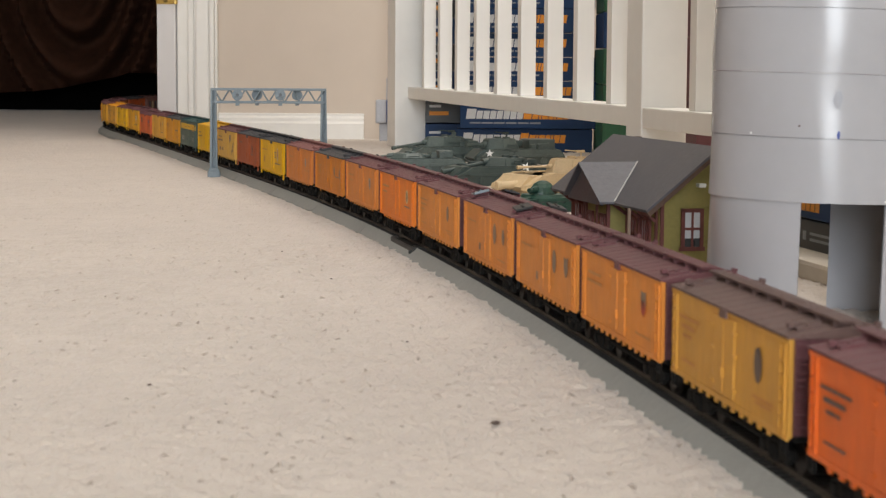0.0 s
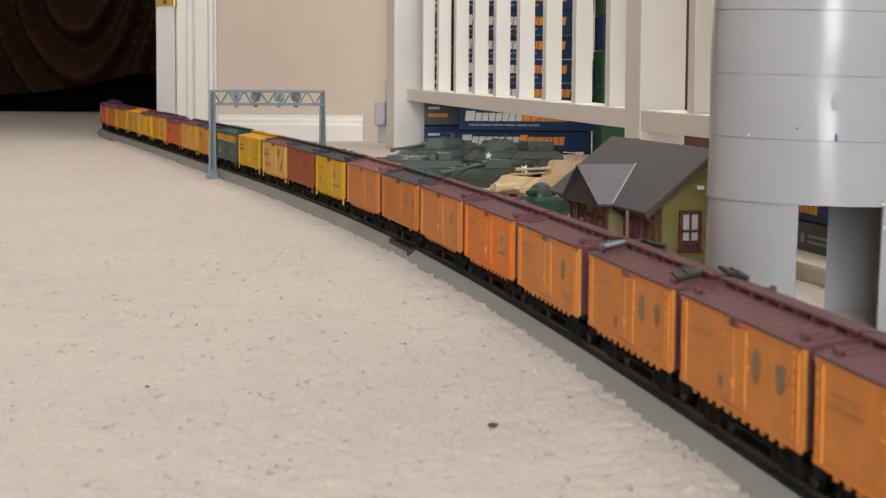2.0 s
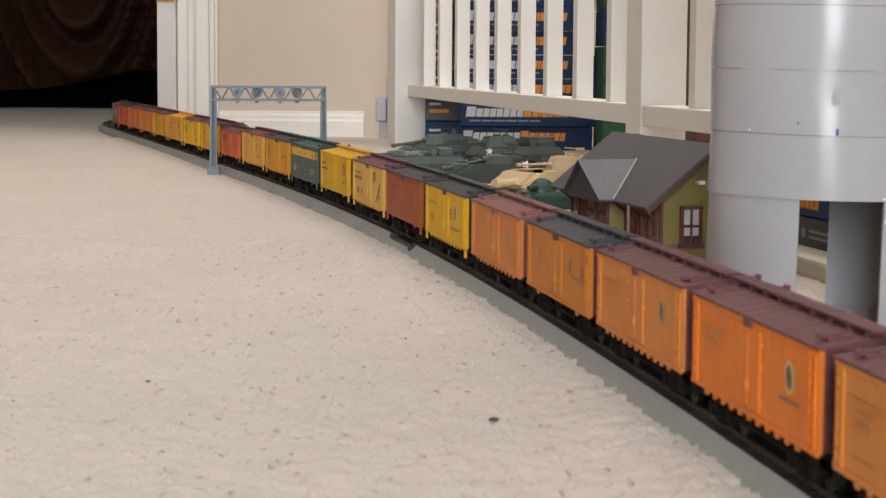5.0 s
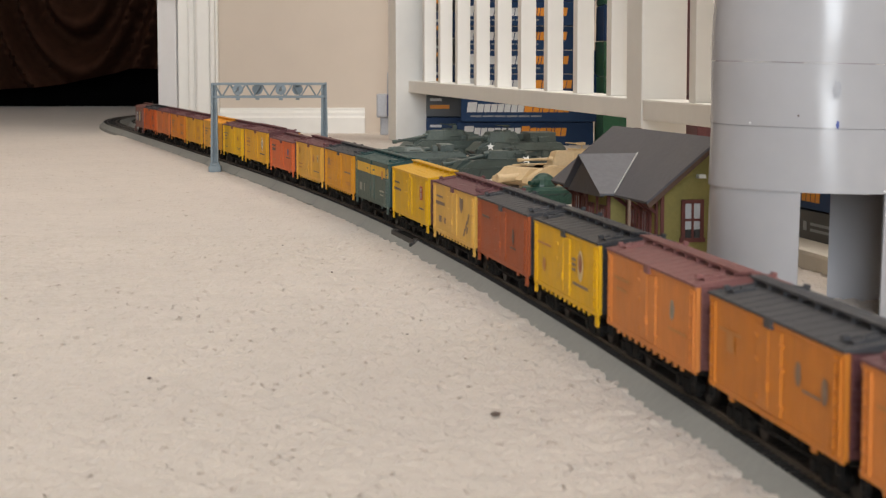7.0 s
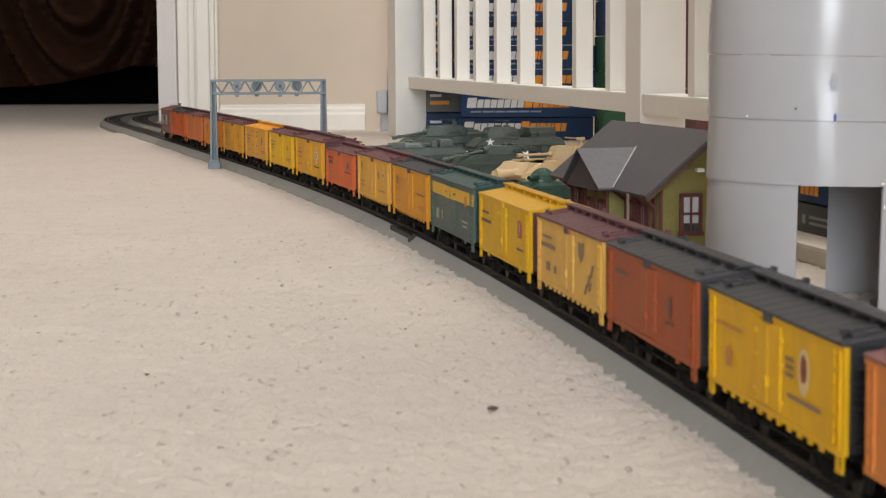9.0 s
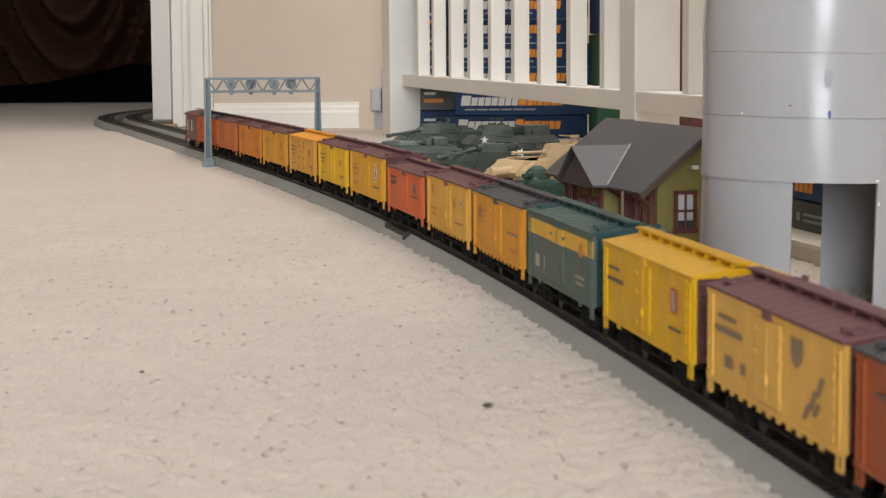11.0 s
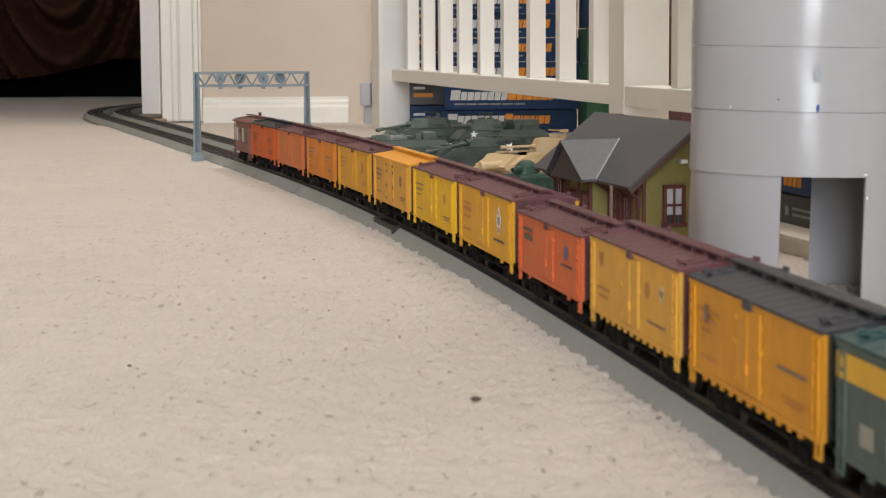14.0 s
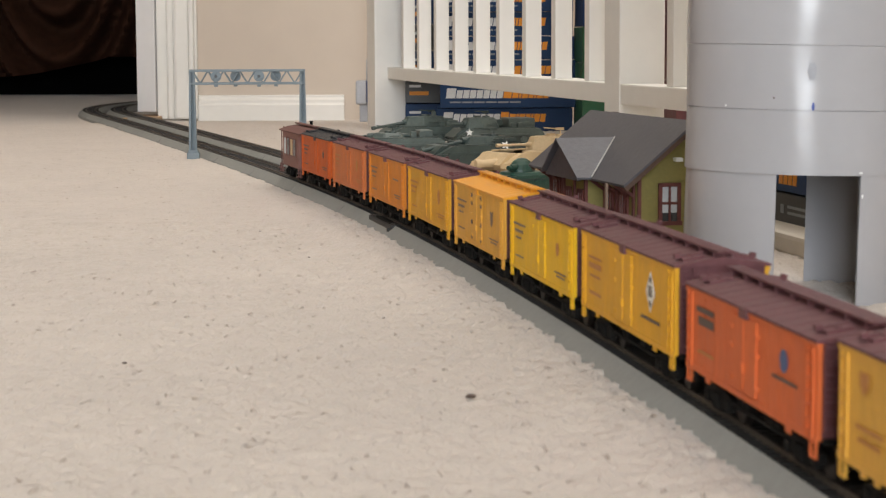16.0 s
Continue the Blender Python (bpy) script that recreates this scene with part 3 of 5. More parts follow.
def reefer(n, label, side_color, roof, end, marks, length=0.1365, steel=False, tall=0.0, door="wide", steps=True, band=None, hatches=True, sill="side"):
    """A 40-foot refrigerator car. Local x runs along the train, z = 0 is the rail's top."""
    car = thing("refrigerator_car", pose(0, 0, 0), label, "model train car", "cars of the model train")
    pm = paint("side_paint", side_color)
    em = {"roof": ROOFS[roof], "side": pm}.get(end) or ROOFS[end]
    rm = ROOFS[roof]
    hl, w = length / 2, HALF
    z0, z1 = 0.0140, EAVE - RAIL_TOP + tall
    bm = B()
    box(bm, -hl + 0.0008, hl - 0.0008, -w + 0.0006, w - 0.0006, z0 + 0.0004, z1 - 0.0002, 0.0003)
    body = part("body", bm, em, car, "painted car ends")
    # sheathing: narrow vertical boards, or riveted sheets, on each side
    rng = random.Random(n)
    for side in (-1, 1):
        bm = B()
        if steel:
            nb = 12
        else:
            nb = 44
        for i in range(nb):
            a, b = -hl + i * length / nb, -hl + (i + 1) * length / nb
            g = 0.00016 if not steel else 0.00012
            box(bm, a + g, b - g, side * (w - 0.0007) - 0.0007, side * (w - 0.0007) + 0.0007 + rng.uniform(-0.00003, 0.00003), z0, z1 - 0.0004)
            if steel:
                for k in range(9):
                    zz = z0 + 0.003 + k * (z1 - z0 - 0.006) / 8
                    box(bm, a + 0.0003, a + 0.0008, *span(side, w - 0.0002, w + 0.0002), zz - 0.00025, zz + 0.00025)
        box(bm, -hl, hl, *span(side, w - 0.0004, w + 0.0004), z1 - 0.0022, z1 - 0.0010)
        box(bm, -hl, hl, *span(side, w - 0.0004, w + 0.0003), z0 - 0.0008, z0 + 0.0012)
        if steps and not steel and n not in (1, 2, 3, 4, 6, 7, 14, 17):
            # ragged tabs and bolsters below the sill
            for i in range(11):
                xx = -hl * 0.72 + i * hl * 1.44 / 10
                box(bm, xx - 0.0016, xx + 0.0016, *span(side, w - 0.0006, w + 0.0001), z0 - 0.0024, z0 - 0.0004)
        else:
            for xx in (-hl * 0.62, hl * 0.62):
                box(bm, xx - 0.0022, xx + 0.0022, side * (w - 0.0003) - 0.0003, side * (w - 0.0003) + 0.0003, z0 - 0.0026, z0 - 0.0004)
        part("sheathing", bm, pm, body)
        for e in (-1, 1):
            xx = e * (hl - 0.0035)
            bm = B()
            for k in (-1, 1):
                box(bm, xx + k * 0.0021 - 0.0004, xx + k * 0.0021 + 0.0004, *span(side, w - 0.0006, w + 0.0002), z0 - 0.0052, z0 - 0.0009)
            box(bm, xx - 0.0025, xx + 0.0025, *span(side, w - 0.0006, w + 0.0003), z0 - 0.0054, z0 - 0.0045)
            part("stirrup", bm, M["truck"] if n >= 16 else pm, body)
        # door
        dw = {"wide": 0.0125, "narrow": 0.0095}[door]
        bm = B()
        for k in (-1, 1):
            box(bm, k * dw / 2 - dw / 2 + 0.0002, k * dw / 2 + dw / 2 - 0.0002, *span(side, w - 0.0004, w + 0.0007), z0 + 0.0018, z1 - 0.0030, 0.0002)
        dr = part("door", bm, pm, body)
        bm = B()
        for zz in (z0 + 0.005, (z0 + z1) / 2 + 0.001, z1 - 0.007):
            for k in (-1, 1):
                box(bm, k * dw - 0.0018, k * dw + 0.0018, *span(side, w + 0, w + 0.0011), zz - 0.0006, zz + 0.0006)
        box(bm, -0.0005, 0.0005, *span(side, w + 0, w + 0.0010), z0 + 0.003, z1 - 0.004)
        box(bm, -0.0016, 0.0016, *span(side, w + 0, w + 0.0016), z0 + 0.008, z0 + 0.011)
        part("door_hardware", bm, pm, dr)
        bm = B()
        box(bm, -0.0040, 0.0040, *span(side, w - 0.0002, w + 0.0012), z1 - 0.0032, z1 - 0.0002, 0.0003)
        part("door_hood", bm, rm, body)
        # ladders and grab irons
        for e in (-1, 1):
            bm = B()
            for k in range(7):
                zz = z0 + 0.002 + k * (z1 - z0 - 0.004) / 6.4
                box(bm, e * (hl - 0.0052) - 0.0024, e * (hl - 0.0052) + 0.0024, *span(side, w + 0.0003, w + 0.0008), zz - 0.00022, zz + 0.00022)
            for k in (-1, 1):
                box(bm, e * (hl - 0.0052) + k * 0.0024 - 0.0003, e * (hl - 0.0052) + k * 0.0024 + 0.0003, *span(side, w + 0, w + 0.0007), z0, z1 - 0.002)
            part("ladder", bm, pm, body)
        if band:
            bm = B()
            zc, zh, col = band
            box(bm, -hl + 0.0002, hl - 0.0002, *span(side, w - 0.0002, w + 0.00030), z0 + zc - zh / 2, z0 + zc + zh / 2)
            box(bm, -0.0125, 0.0125, *span(side, w + 0.0004, w + 0.00088), z0 + zc - zh / 2, z0 + zc + zh / 2)
            part("colour_band", bm, col, body)
    # lettering
    for col, items in marks.items():
        for kind, x, z, ww, hh in items:
            for side in (-1, 1):
                bm = B()
                decal(bm, kind, x * length / 0.1425, z0 - 0.0022 + z * 0.94 + 0.0016, ww, hh, w + 0.00036 if abs(x) > 0.0145 else w + 0.0008, side)
                part("marking", bm, LETTER[col.strip()], body, "printed mark, too small to read")
    # ends: corner posts, ribs, ladders
    for e in (-1, 1):
        bm = B()
        box(bm, -0.0005, 0.0005, -w + 0.002, w - 0.002, -0.0006, 0.0006, 0.0002)
        rib = part("end_rib", bm, em, body)
        for i in range(6):
            m = pose(e * (hl - 0.0004), 0, z0 + 0.003 + i * (z1 - z0 - 0.004) / 5.5)
            if i == 0:
                rib.matrix_basis = m
            else:
                share("end_rib", rib.data, body, m)
        bm = B()
        for k in range(7):
            zz = z0 + 0.003 + k * (z1 - z0 - 0.004) / 6.3
            box(bm, min(e * hl, e * (hl + 0.0011)), max(e * hl, e * (hl + 0.0011)), -w + 0.0015, -w + 0.0065, zz - 0.0003, zz + 0.0003)
        for yy in (-w + 0.0015, -w + 0.0060):
            box(bm, min(e * hl, e * (hl + 0.0011)), max(e * hl, e * (hl + 0.0011)), yy, yy + 0.0005, z0 + 0.002, z1 - 0.001)
        part("end_ladder", bm, em, body)
        bm = B()
        cyl(bm, 0.0034, 0.0034, (e * (hl + 0.0006), 0.005, z0 + 0.022), (e * (hl + 0.0012), 0.005, z0 + 0.022), 16)
        cyl(bm, 0.0005, 0.0005, (e * (hl + 0.0008), 0.005, z0), (e * (hl + 0.0008), 0.005, z0 + 0.022), 8)
        part("brake_wheel", bm, em, body)
    # roof: low pitch with an overhang and battens
    bm = B()
    rz = 0.0030
    prism(bm, [(-w - 0.0007, z1 - 0.0006), (-w - 0.0007, z1 + 0.0002), (0, z1 + rz), (w + 0.0007, z1 + 0.0002), (w + 0.0007, z1 - 0.0006)], -hl - 0.0006, hl + 0.0006, "x")
    rf = part("roof", bm, rm, car)
    first = None
    for i in range(13):
        x = -hl + 0.004 + i * (length - 0.008) / 12
        if first is None:
            bm = B()
            prism(bm, [(-w - 0.0006, z1 - 0.0002), (-w - 0.0006, z1 + 0.00036), (0, z1 + rz + 0.00014), (w + 0.0006, z1 + 0.00036), (w + 0.0006, z1 - 0.0002)], -0.0005, 0.0005, "x")
            first = part("batten", bm, rm, rf)
            first.matrix_basis = pose(x, 0, 0)
        else:
            share("batten", first.data, rf, pose(x, 0, 0))
    bm = B()
    for k in (-1, 0, 1):
        box(bm, -hl - 0.0030, hl + 0.0030, k * 0.0019 - 0.0008, k * 0.0019 + 0.0008, z1 + 0.0044, z1 + 0.0052)
    for i in range(9):
        x = -hl + 0.003 + i * (length - 0.006) / 8
        box(bm, x - 0.0006, x + 0.0006, -0.0027, 0.0027, z1 + rz - 0.0005, z1 + 0.0045)
    part("running_board", bm, rm, rf)
    if hatches:
        for e in (-1, 1):
            for side in (-1, 1):
                bm = B()
                m = Matrix.Translation((e * (hl - 0.0095), side * 0.0090, z1 + 0.0021)) @ pose(0, 0, 0, -side * 10, 0, 0)
                box(bm, -0.0046, 0.0046, -0.0040, 0.0040, -0.0008, 0.0004, 0.0002, m)
                box(bm, -0.0038, 0.0038, -0.0005, 0.0005, 0.0004, 0.0008, 0, m)
                box(bm, -0.0005, 0.0005, -0.0052, 0.0048, 0.0002, 0.0010, 0, m)
                box(bm, -0.0012, 0.0012, side * 0.0048 - 0.001, side * 0.0048 + 0.001, 0.0002, 0.0020, 0.0002, m)
                part("hatch", bm, rm, rf)
    # below the floor
    bm = B()
    box(bm, -hl + 0.004, hl - 0.004, -0.0035, 0.0035, 0.0088, z0 + 0.0006)
    box(bm, -hl + 0.002, hl - 0.002, -w + 0.003, w - 0.003, z0 - 0.0018, z0 + 0.0006)
    cyl(bm, 0.0034, 0.0034, (0.006, -0.009, 0.0082), (0.020, -0.009, 0.0082), 14)
    box(bm, -0.022, -0.010, -0.0125, -0.005, 0.0058, z0, 0.0005)
    for side in (-1, 1):
        box(bm, -hl * 0.5, hl * 0.5, side * 0.0125 - 0.0005, side * 0.0125 + 0.0005, 0.0068, 0.0078)
        for k in (-1, 1):
            box(bm, k * hl * 0.22 - 0.0006, k * hl * 0.22 + 0.0006, side * 0.0125 - 0.0006, side * 0.0125 + 0.0006, 0.0068, z0)
    part("underframe", bm, M["truck"], car)
    for e in (-1, 1):
        bogie(car, e * (hl - 0.0245))
        coupler(car, e * (hl - 0.0005), e)
    CARS.append((n, car))
    return car


def caboose():
    """The last car: short body, end platform with railings, a door in its end and a stove pipe."""
    car = thing("caboose", pose(0, 0, 0), "weathered brown-maroon caboose with end platforms and railings", "model train car", "cars of the model train")
    pm, dk = paint("caboose_paint", (0.23, 0.115, 0.095), 0.6, 0.2), paint("caboose_dark", (0.15, 0.070, 0.060), 0.6, 0.2)
    hl, w, z0, z1 = 0.041, 0.0165, 0.0125, EAVE - RAIL_TOP - 0.001
    bm = B()
    box(bm, -hl + 0.0003, hl - 0.0003, -w + 0.0004, w - 0.0004, z0 - 0.0005, z1)
    body = part("body", bm, pm, car)
    bm = B()
    box(bm, 0.0002 - hl / 30, hl / 30 - 0.0002, -w, w, z0, z1 - 0.0002)
    board = part("board", bm, pm, body)
    board.matrix_basis = pose(-hl + hl / 30, 0, 0)
    for i in range(1, 30):
        share("board", board.data, body, pose(-hl + (2 * i + 1) * hl / 30, 0, 0))
    for side in (-1, 1):
        for x, pane in ((-0.024, M["pane"]), (-0.008, M["signal_dark"]), (0.010, M["tan"]), (0.025, M["signal_dark"])):
            bm = B()
            box(bm, x - 0.0058, x + 0.0058, *span(side, w - 0.0006, w + 0.0008), z0 + 0.009, z0 + 0.026, 0.0003)
            wf = part("window_frame", bm, dk, body)
            bm = B()
            box(bm, x - 0.0046, x + 0.0046, *span(side, w, w + 0.0011), z0 + 0.0105, z0 + 0.0248)
            part("pane", bm, pane, wf)
    bm = B()
    prism(bm, [(-w - 0.0012, z1), (-w * 0.6, z1 + 0.0028), (0, z1 + 0.0042), (w * 0.6, z1 + 0.0028), (w + 0.0012, z1), (w + 0.0012, z1 - 0.0010), (-w - 0.0012, z1 - 0.0010)], -hl - 0.0135, hl + 0.0135, "x")
    rf = part("roof", bm, dk, car)
    bm = B()
    box(bm, -hl - 0.014, hl + 0.014, -0.0026, 0.0026, z1 + 0.0052, z1 + 0.0060)
    part("running_board", bm, dk, rf)
    bm = B()
    cyl(bm, 0.0013, 0.0013, (-0.022, 0.007, z1), (-0.022, 0.007, z1 + 0.0075), 12)
    cyl(bm, 0.0018, 0.0018, (-0.022, 0.007, z1 + 0.0072), (-0.022, 0.007, z1 + 0.0085), 12)
    part("stove_pipe", bm, M["truck"], rf)
    for e in (-1, 1):
        bm2 = B()
        xx = e * (hl + 0.0055)
        box(bm2, xx - 0.0065, xx + 0.0065, -w, w, z0 - 0.001, z0 + 0.0004)
        part("platform", bm2, dk, car)
        bm2 = B()
        for y in (-w + 0.001, -0.006, 0.006, w - 0.001):
            cyl(bm2, 0.0005, 0.0005, (e * (hl + 0.0112), y, z0), (e * (hl + 0.0112), y, z0 + (0.013 if abs(y) < 0.01 else z1 - z0)), 8)
        for zz in (0.006, 0.0125):
            box(bm2, e * (hl + 0.0112) - 0.0004, e * (hl + 0.0112) + 0.0004, -w + 0.001, w - 0.001, z0 + zz - 0.0004, z0 + zz + 0.0004)
        for y in (-w - 0.0002, w + 0.0002):
            for zz in (-0.004, -0.007):
                box(bm2, xx - 0.005, xx + 0.005, y - 0.002, y + 0.002, z0 + zz - 0.0004, z0 + zz + 0.0004)
            for k in (-1, 1):
                box(bm2, xx + k * 0.005 - 0.0004, xx + k * 0.005 + 0.0004, y - 0.0006, y + 0.0006, z0 - 0.0075, z0)
        part("end_railing", bm2, dk, car)
        bm2 = B()
        box(bm2, e * hl - 0.0006, e * hl + 0.0006, -0.004, 0.004, z0 + 0.001, z0 + 0.026, 0.0003)
        dr = part("door", bm2, M["tan"], body, "pale worn end door")
        bm2 = B()
        box(bm2, e * hl - 0.0009, e * hl + 0.0009, -0.0026, 0.0026, z0 + 0.016, z0 + 0.024)
        part("pane", bm2, M["signal_dark"], dr)
        for y in (-0.0098, 0.0098):
            bm2 = B()
            box(bm2, e * hl - 0.0006, e * hl + 0.0006, y - 0.0026, y + 0.0026, z0 + 0.012, z0 + 0.024)
            part("pane", bm2, M["pane"], body)
        # brake wheel and roof ladders
        bm2 = B()
        cyl(bm2, 0.003, 0.003, (e * (hl + 0.012), 0.009, z0 + 0.016), (e * (hl + 0.0126), 0.009, z0 + 0.016), 14)
        part("brake_wheel", bm2, dk, car)
        bm2 = B()
        for y in (-0.0135, -0.0095):
            box(bm2, e * (hl + 0.0128) - 0.0003, e * (hl + 0.0128) + 0.0003, y - 0.0003, y + 0.0003, z0, z1 + 0.003)
        for k in range(8):
            box(bm2, e * (hl + 0.0128) - 0.0003, e * (hl + 0.0128) + 0.0003, -0.0135, -0.0095, z0 + 0.004 * k + 0.001, z0 + 0.004 * k + 0.0016)
        part("end_ladder", bm2, dk, car)
        bogie(car, e * 0.027)
        coupler(car, e * (hl + 0.0125), e)
    bm = B()
    box(bm, -hl, hl, -0.012, 0.012, 0.0085, z0)
    part("underframe", bm, M["truck"], car)
    CARS.append((0, car))


def std(c1="dark", c2="dark", logo="round", lw=0.0075, lh=0.009, second=True):
    """The usual marks: reporting lines at the rear half, a herald at the leading half."""
    out = {}
    out.setdefault(c1, []).extend([("bar", -0.046, 0.0235, 0.026, 0.0010), ("bar", -0.047, 0.0200, 0.018, 0.0014), ("bar", -0.048, 0.0165, 0.012, 0.0010)])
    out.setdefault(c2, []).append((logo, 0.040, 0.0195, lw, lh))
    if second:
        out.setdefault(c1, []).extend([("bar", 0.046, 0.0085, 0.022, 0.0007), ("bar", 0.046, 0.0068, 0.016, 0.0007), ("bar", -0.046, 0.0070, 0.018, 0.0007)])
    return out


ORANGE, DEEP, BRIGHT = (0.56, 0.185, 0.024), (0.50, 0.17, 0.020), (0.66, 0.180, 0.018)
GOLD, AMBER, TANY = (0.60, 0.30, 0.022), (0.62, 0.275, 0.018), (0.60, 0.355, 0.075)
RED, BRICK, LEMON = (0.56, 0.122, 0.032), (0.30, 0.070, 0.020), (0.58, 0.335, 0.004)


def build_train():
    caboose()
    reefer(1, "red-orange refrigerator car with a black roof", (0.50, 0.100, 0.018), "black", "side", std("dark", "dark", "round", 0.006, 0.006))
    reefer(2, "dusty orange refrigerator car with a maroon roof", (0.52, 0.155, 0.045), "maroon", "roof", std("faint", "faint"))
    reefer(3, "orange refrigerator car with a maroon roof and small lettering", (0.58, 0.20, 0.022), "maroon", "roof", std("grey", "grey", "bar", 0.02, 0.001))
    reefer(4, "golden yellow refrigerator car with a maroon roof", GOLD, "maroon", "roof", std("faint", "faint"))
    reefer(5, "amber refrigerator car with an amber roof and black hinges", (0.62, 0.32, 0.045), "amber", "maroon", {**std("grey", "grey", "shield", 0.006, 0.008), "dark": [("bar", x, z, 0.0035, 0.0022) for x in (-0.013, 0.013) for z in (0.005, 0.0135, 0.0245, 0.029)]}, hatches=False, steel=True)
    reefer(6, "bright yellow refrigerator car with a maroon roof", (0.70, 0.41, 0.012), "maroon", "roof", std("grey", "faint", "round", 0.006, 0.006))
    reefer(7, "golden refrigerator car with a white diamond herald", (0.64, 0.33, 0.020), "maroon", "roof", {"faint": [("bar", -0.046, 0.0235, 0.022, 0.001), ("bar", -0.046, 0.020, 0.022, 0.0022), ("bar", -0.046, 0.0155, 0.018, 0.001), ("bar", -0.046, 0.008, 0.02, 0.0012)], "white": [("diamond", 0.040, 0.0205, 0.0125, 0.0150)], "dark": [("bar", 0.040, 0.0205, 0.0055, 0.0042), ("bar", 0.040, 0.0252, 0.0035, 0.0022), ("bar", 0.040, 0.0158, 0.0035, 0.0022), ("bar", 0.040, 0.0095, 0.026, 0.0012)]}, length=0.1445, tall=0.0008)
    reefer(8, "red-orange refrigerator car with a blue roundel and maroon roof", RED, "maroon", "roof", {"dark": [("bar", -0.046, 0.023, 0.02, 0.0018), ("bar", -0.045, 0.019, 0.018, 0.0028), ("bar", 0.042, 0.0135, 0.022, 0.0010)], "blue": [("round", 0.041, 0.0195, 0.0068, 0.0068)], "faint": [("bar", -0.045, 0.008, 0.018, 0.001)]}, length=0.1335, tall=-0.003, steel=True)
    reefer(9, "tan-yellow refrigerator car with faded heralds and maroon roof", (0.62, 0.335, 0.050), "maroon", "roof", {"faint": [("shield", -0.050, 0.0245, 0.006, 0.006), ("bar", -0.046, 0.012, 0.02, 0.0010), ("bar", -0.046, 0.0085, 0.016, 0.001)], "faint ": [("round", 0.026, 0.0205, 0.0065, 0.0065)], "cream": [("shield", 0.048, 0.021, 0.006, 0.007)], "grey": [("bar", 0.048, 0.0215, 0.005, 0.0022), ("bar", 0.040, 0.0085, 0.025, 0.0008)]})
    reefer(10, "golden-orange refrigerator car with a dark grey roof", (0.58, 0.26, 0.016), "grey", "roof", {**std("faint", "grey", "round", 0.0055, 0.0062), "grey": [("round", -0.048, 0.0225, 0.0055, 0.0065), ("bar", 0.044, 0.017, 0.026, 0.0012)]})
    reefer(11, "dark green refrigerator car with a yellow band", (0.075, 0.104, 0.088), "green", "green", {"pale": [("bar", -0.046, 0.010, 0.010, 0.0060), ("bar", -0.030, 0.010, 0.002, 0.006), ("bar", 0.046, 0.0115, 0.018, 0.0012), ("bar", 0.046, 0.0085, 0.014, 0.0010)], "faint": [("bar", 0.0480, 0.0245, 0.0065, 0.0060)]}, band=(0.0245, 0.0072, paint("band_yellow", (0.62, 0.36, 0.03))), steel=True, length=0.1385, tall=0.0006)
    reefer(12, "bright yellow steel refrigerator car with a yellow roof", LEMON, "yellow", "maroon", {"dark": [("bar", -0.050, 0.0235, 0.018, 0.0013), ("bar", -0.048, 0.0185, 0.026, 0.0016), ("bar", 0.047, 0.0105, 0.016, 0.0010)], "red": [("bar", 0.046, 0.0215, 0.0085, 0.0090)], "white": [("bar", 0.046, 0.0215, 0.0045, 0.0072)]}, steel=True, hatches=False, door="narrow")
    reefer(13, "cream-tan refrigerator car with dark emblems and a maroon roof", TANY, "maroon", "roof", {"grey": [("bar", -0.046, 0.0245, 0.020, 0.0012), ("bar", -0.044, 0.020, 0.030, 0.0020), ("bar", -0.044, 0.0095, 0.008, 0.004), ("bar", -0.027, 0.0095, 0.005, 0.0035), ("shield", 0.029, 0.0240, 0.0100, 0.0090), ("slash", 0.051, 0.0170, 0.007, 0.006), ("slash", 0.045, 0.0120, 0.007, 0.006), ("slash", 0.039, 0.0075, 0.007, 0.005), ("slash", 0.048, 0.0095, 0.006, 0.004)]})
    reefer(14, "brick-red refrigerator car with a dark roof", BRICK, "grey", "roof", {"dark": [("round", 0.034, 0.0185, 0.0042, 0.0085), ("bar", 0.034, 0.0120, 0.014, 0.0009), ("bar", -0.044, 0.0235, 0.02, 0.0012)]})
    reefer(15, "bright yellow refrigerator car with black roof and ends", (0.62, 0.345, 0.004), "black", "black", {"faint": [("round", -0.045, 0.0120, 0.0060, 0.0070), ("bar", -0.045, 0.0225, 0.03, 0.0010)], "cream": [("round", 0.036, 0.0195, 0.0100, 0.0140)], "red": [("round", 0.036, 0.0205, 0.0066, 0.0085)], "grey": [("bar", 0.036, 0.0100, 0.030, 0.0012), ("bar", 0.022, 0.0190, 0.007, 0.0012), ("bar", 0.022, 0.0215, 0.007, 0.0012), ("bar", 0.022, 0.0165, 0.007, 0.0012)]})
    reefer(16, "dusty orange refrigerator car with a pinkish-maroon roof", (0.53, 0.185, 0.040), "rose", "roof", {"faint": [("bar", -0.044, 0.0225, 0.026, 0.0012), ("bar", -0.044, 0.018, 0.018, 0.0012), ("bar", 0.046, 0.0125, 0.026, 0.0010)], "pale": [("round", 0.038, 0.0200, 0.0048, 0.0075)], "grey": [("bar", 0.038, 0.0200, 0.0022, 0.0050)]})
    reefer(17, "deep orange refrigerator car with a dark grey roof", DEEP, "grey", "maroon", {"faint": [("bar", -0.044, 0.0225, 0.026, 0.0010), ("bar", -0.044, 0.0185, 0.008, 0.006)], "grey": [("round", 0.030, 0.0200, 0.0048, 0.0075), ("round", 0.055, 0.0185, 0.0048, 0.0080), ("bar", 0.043, 0.0155, 0.016, 0.0008)]})
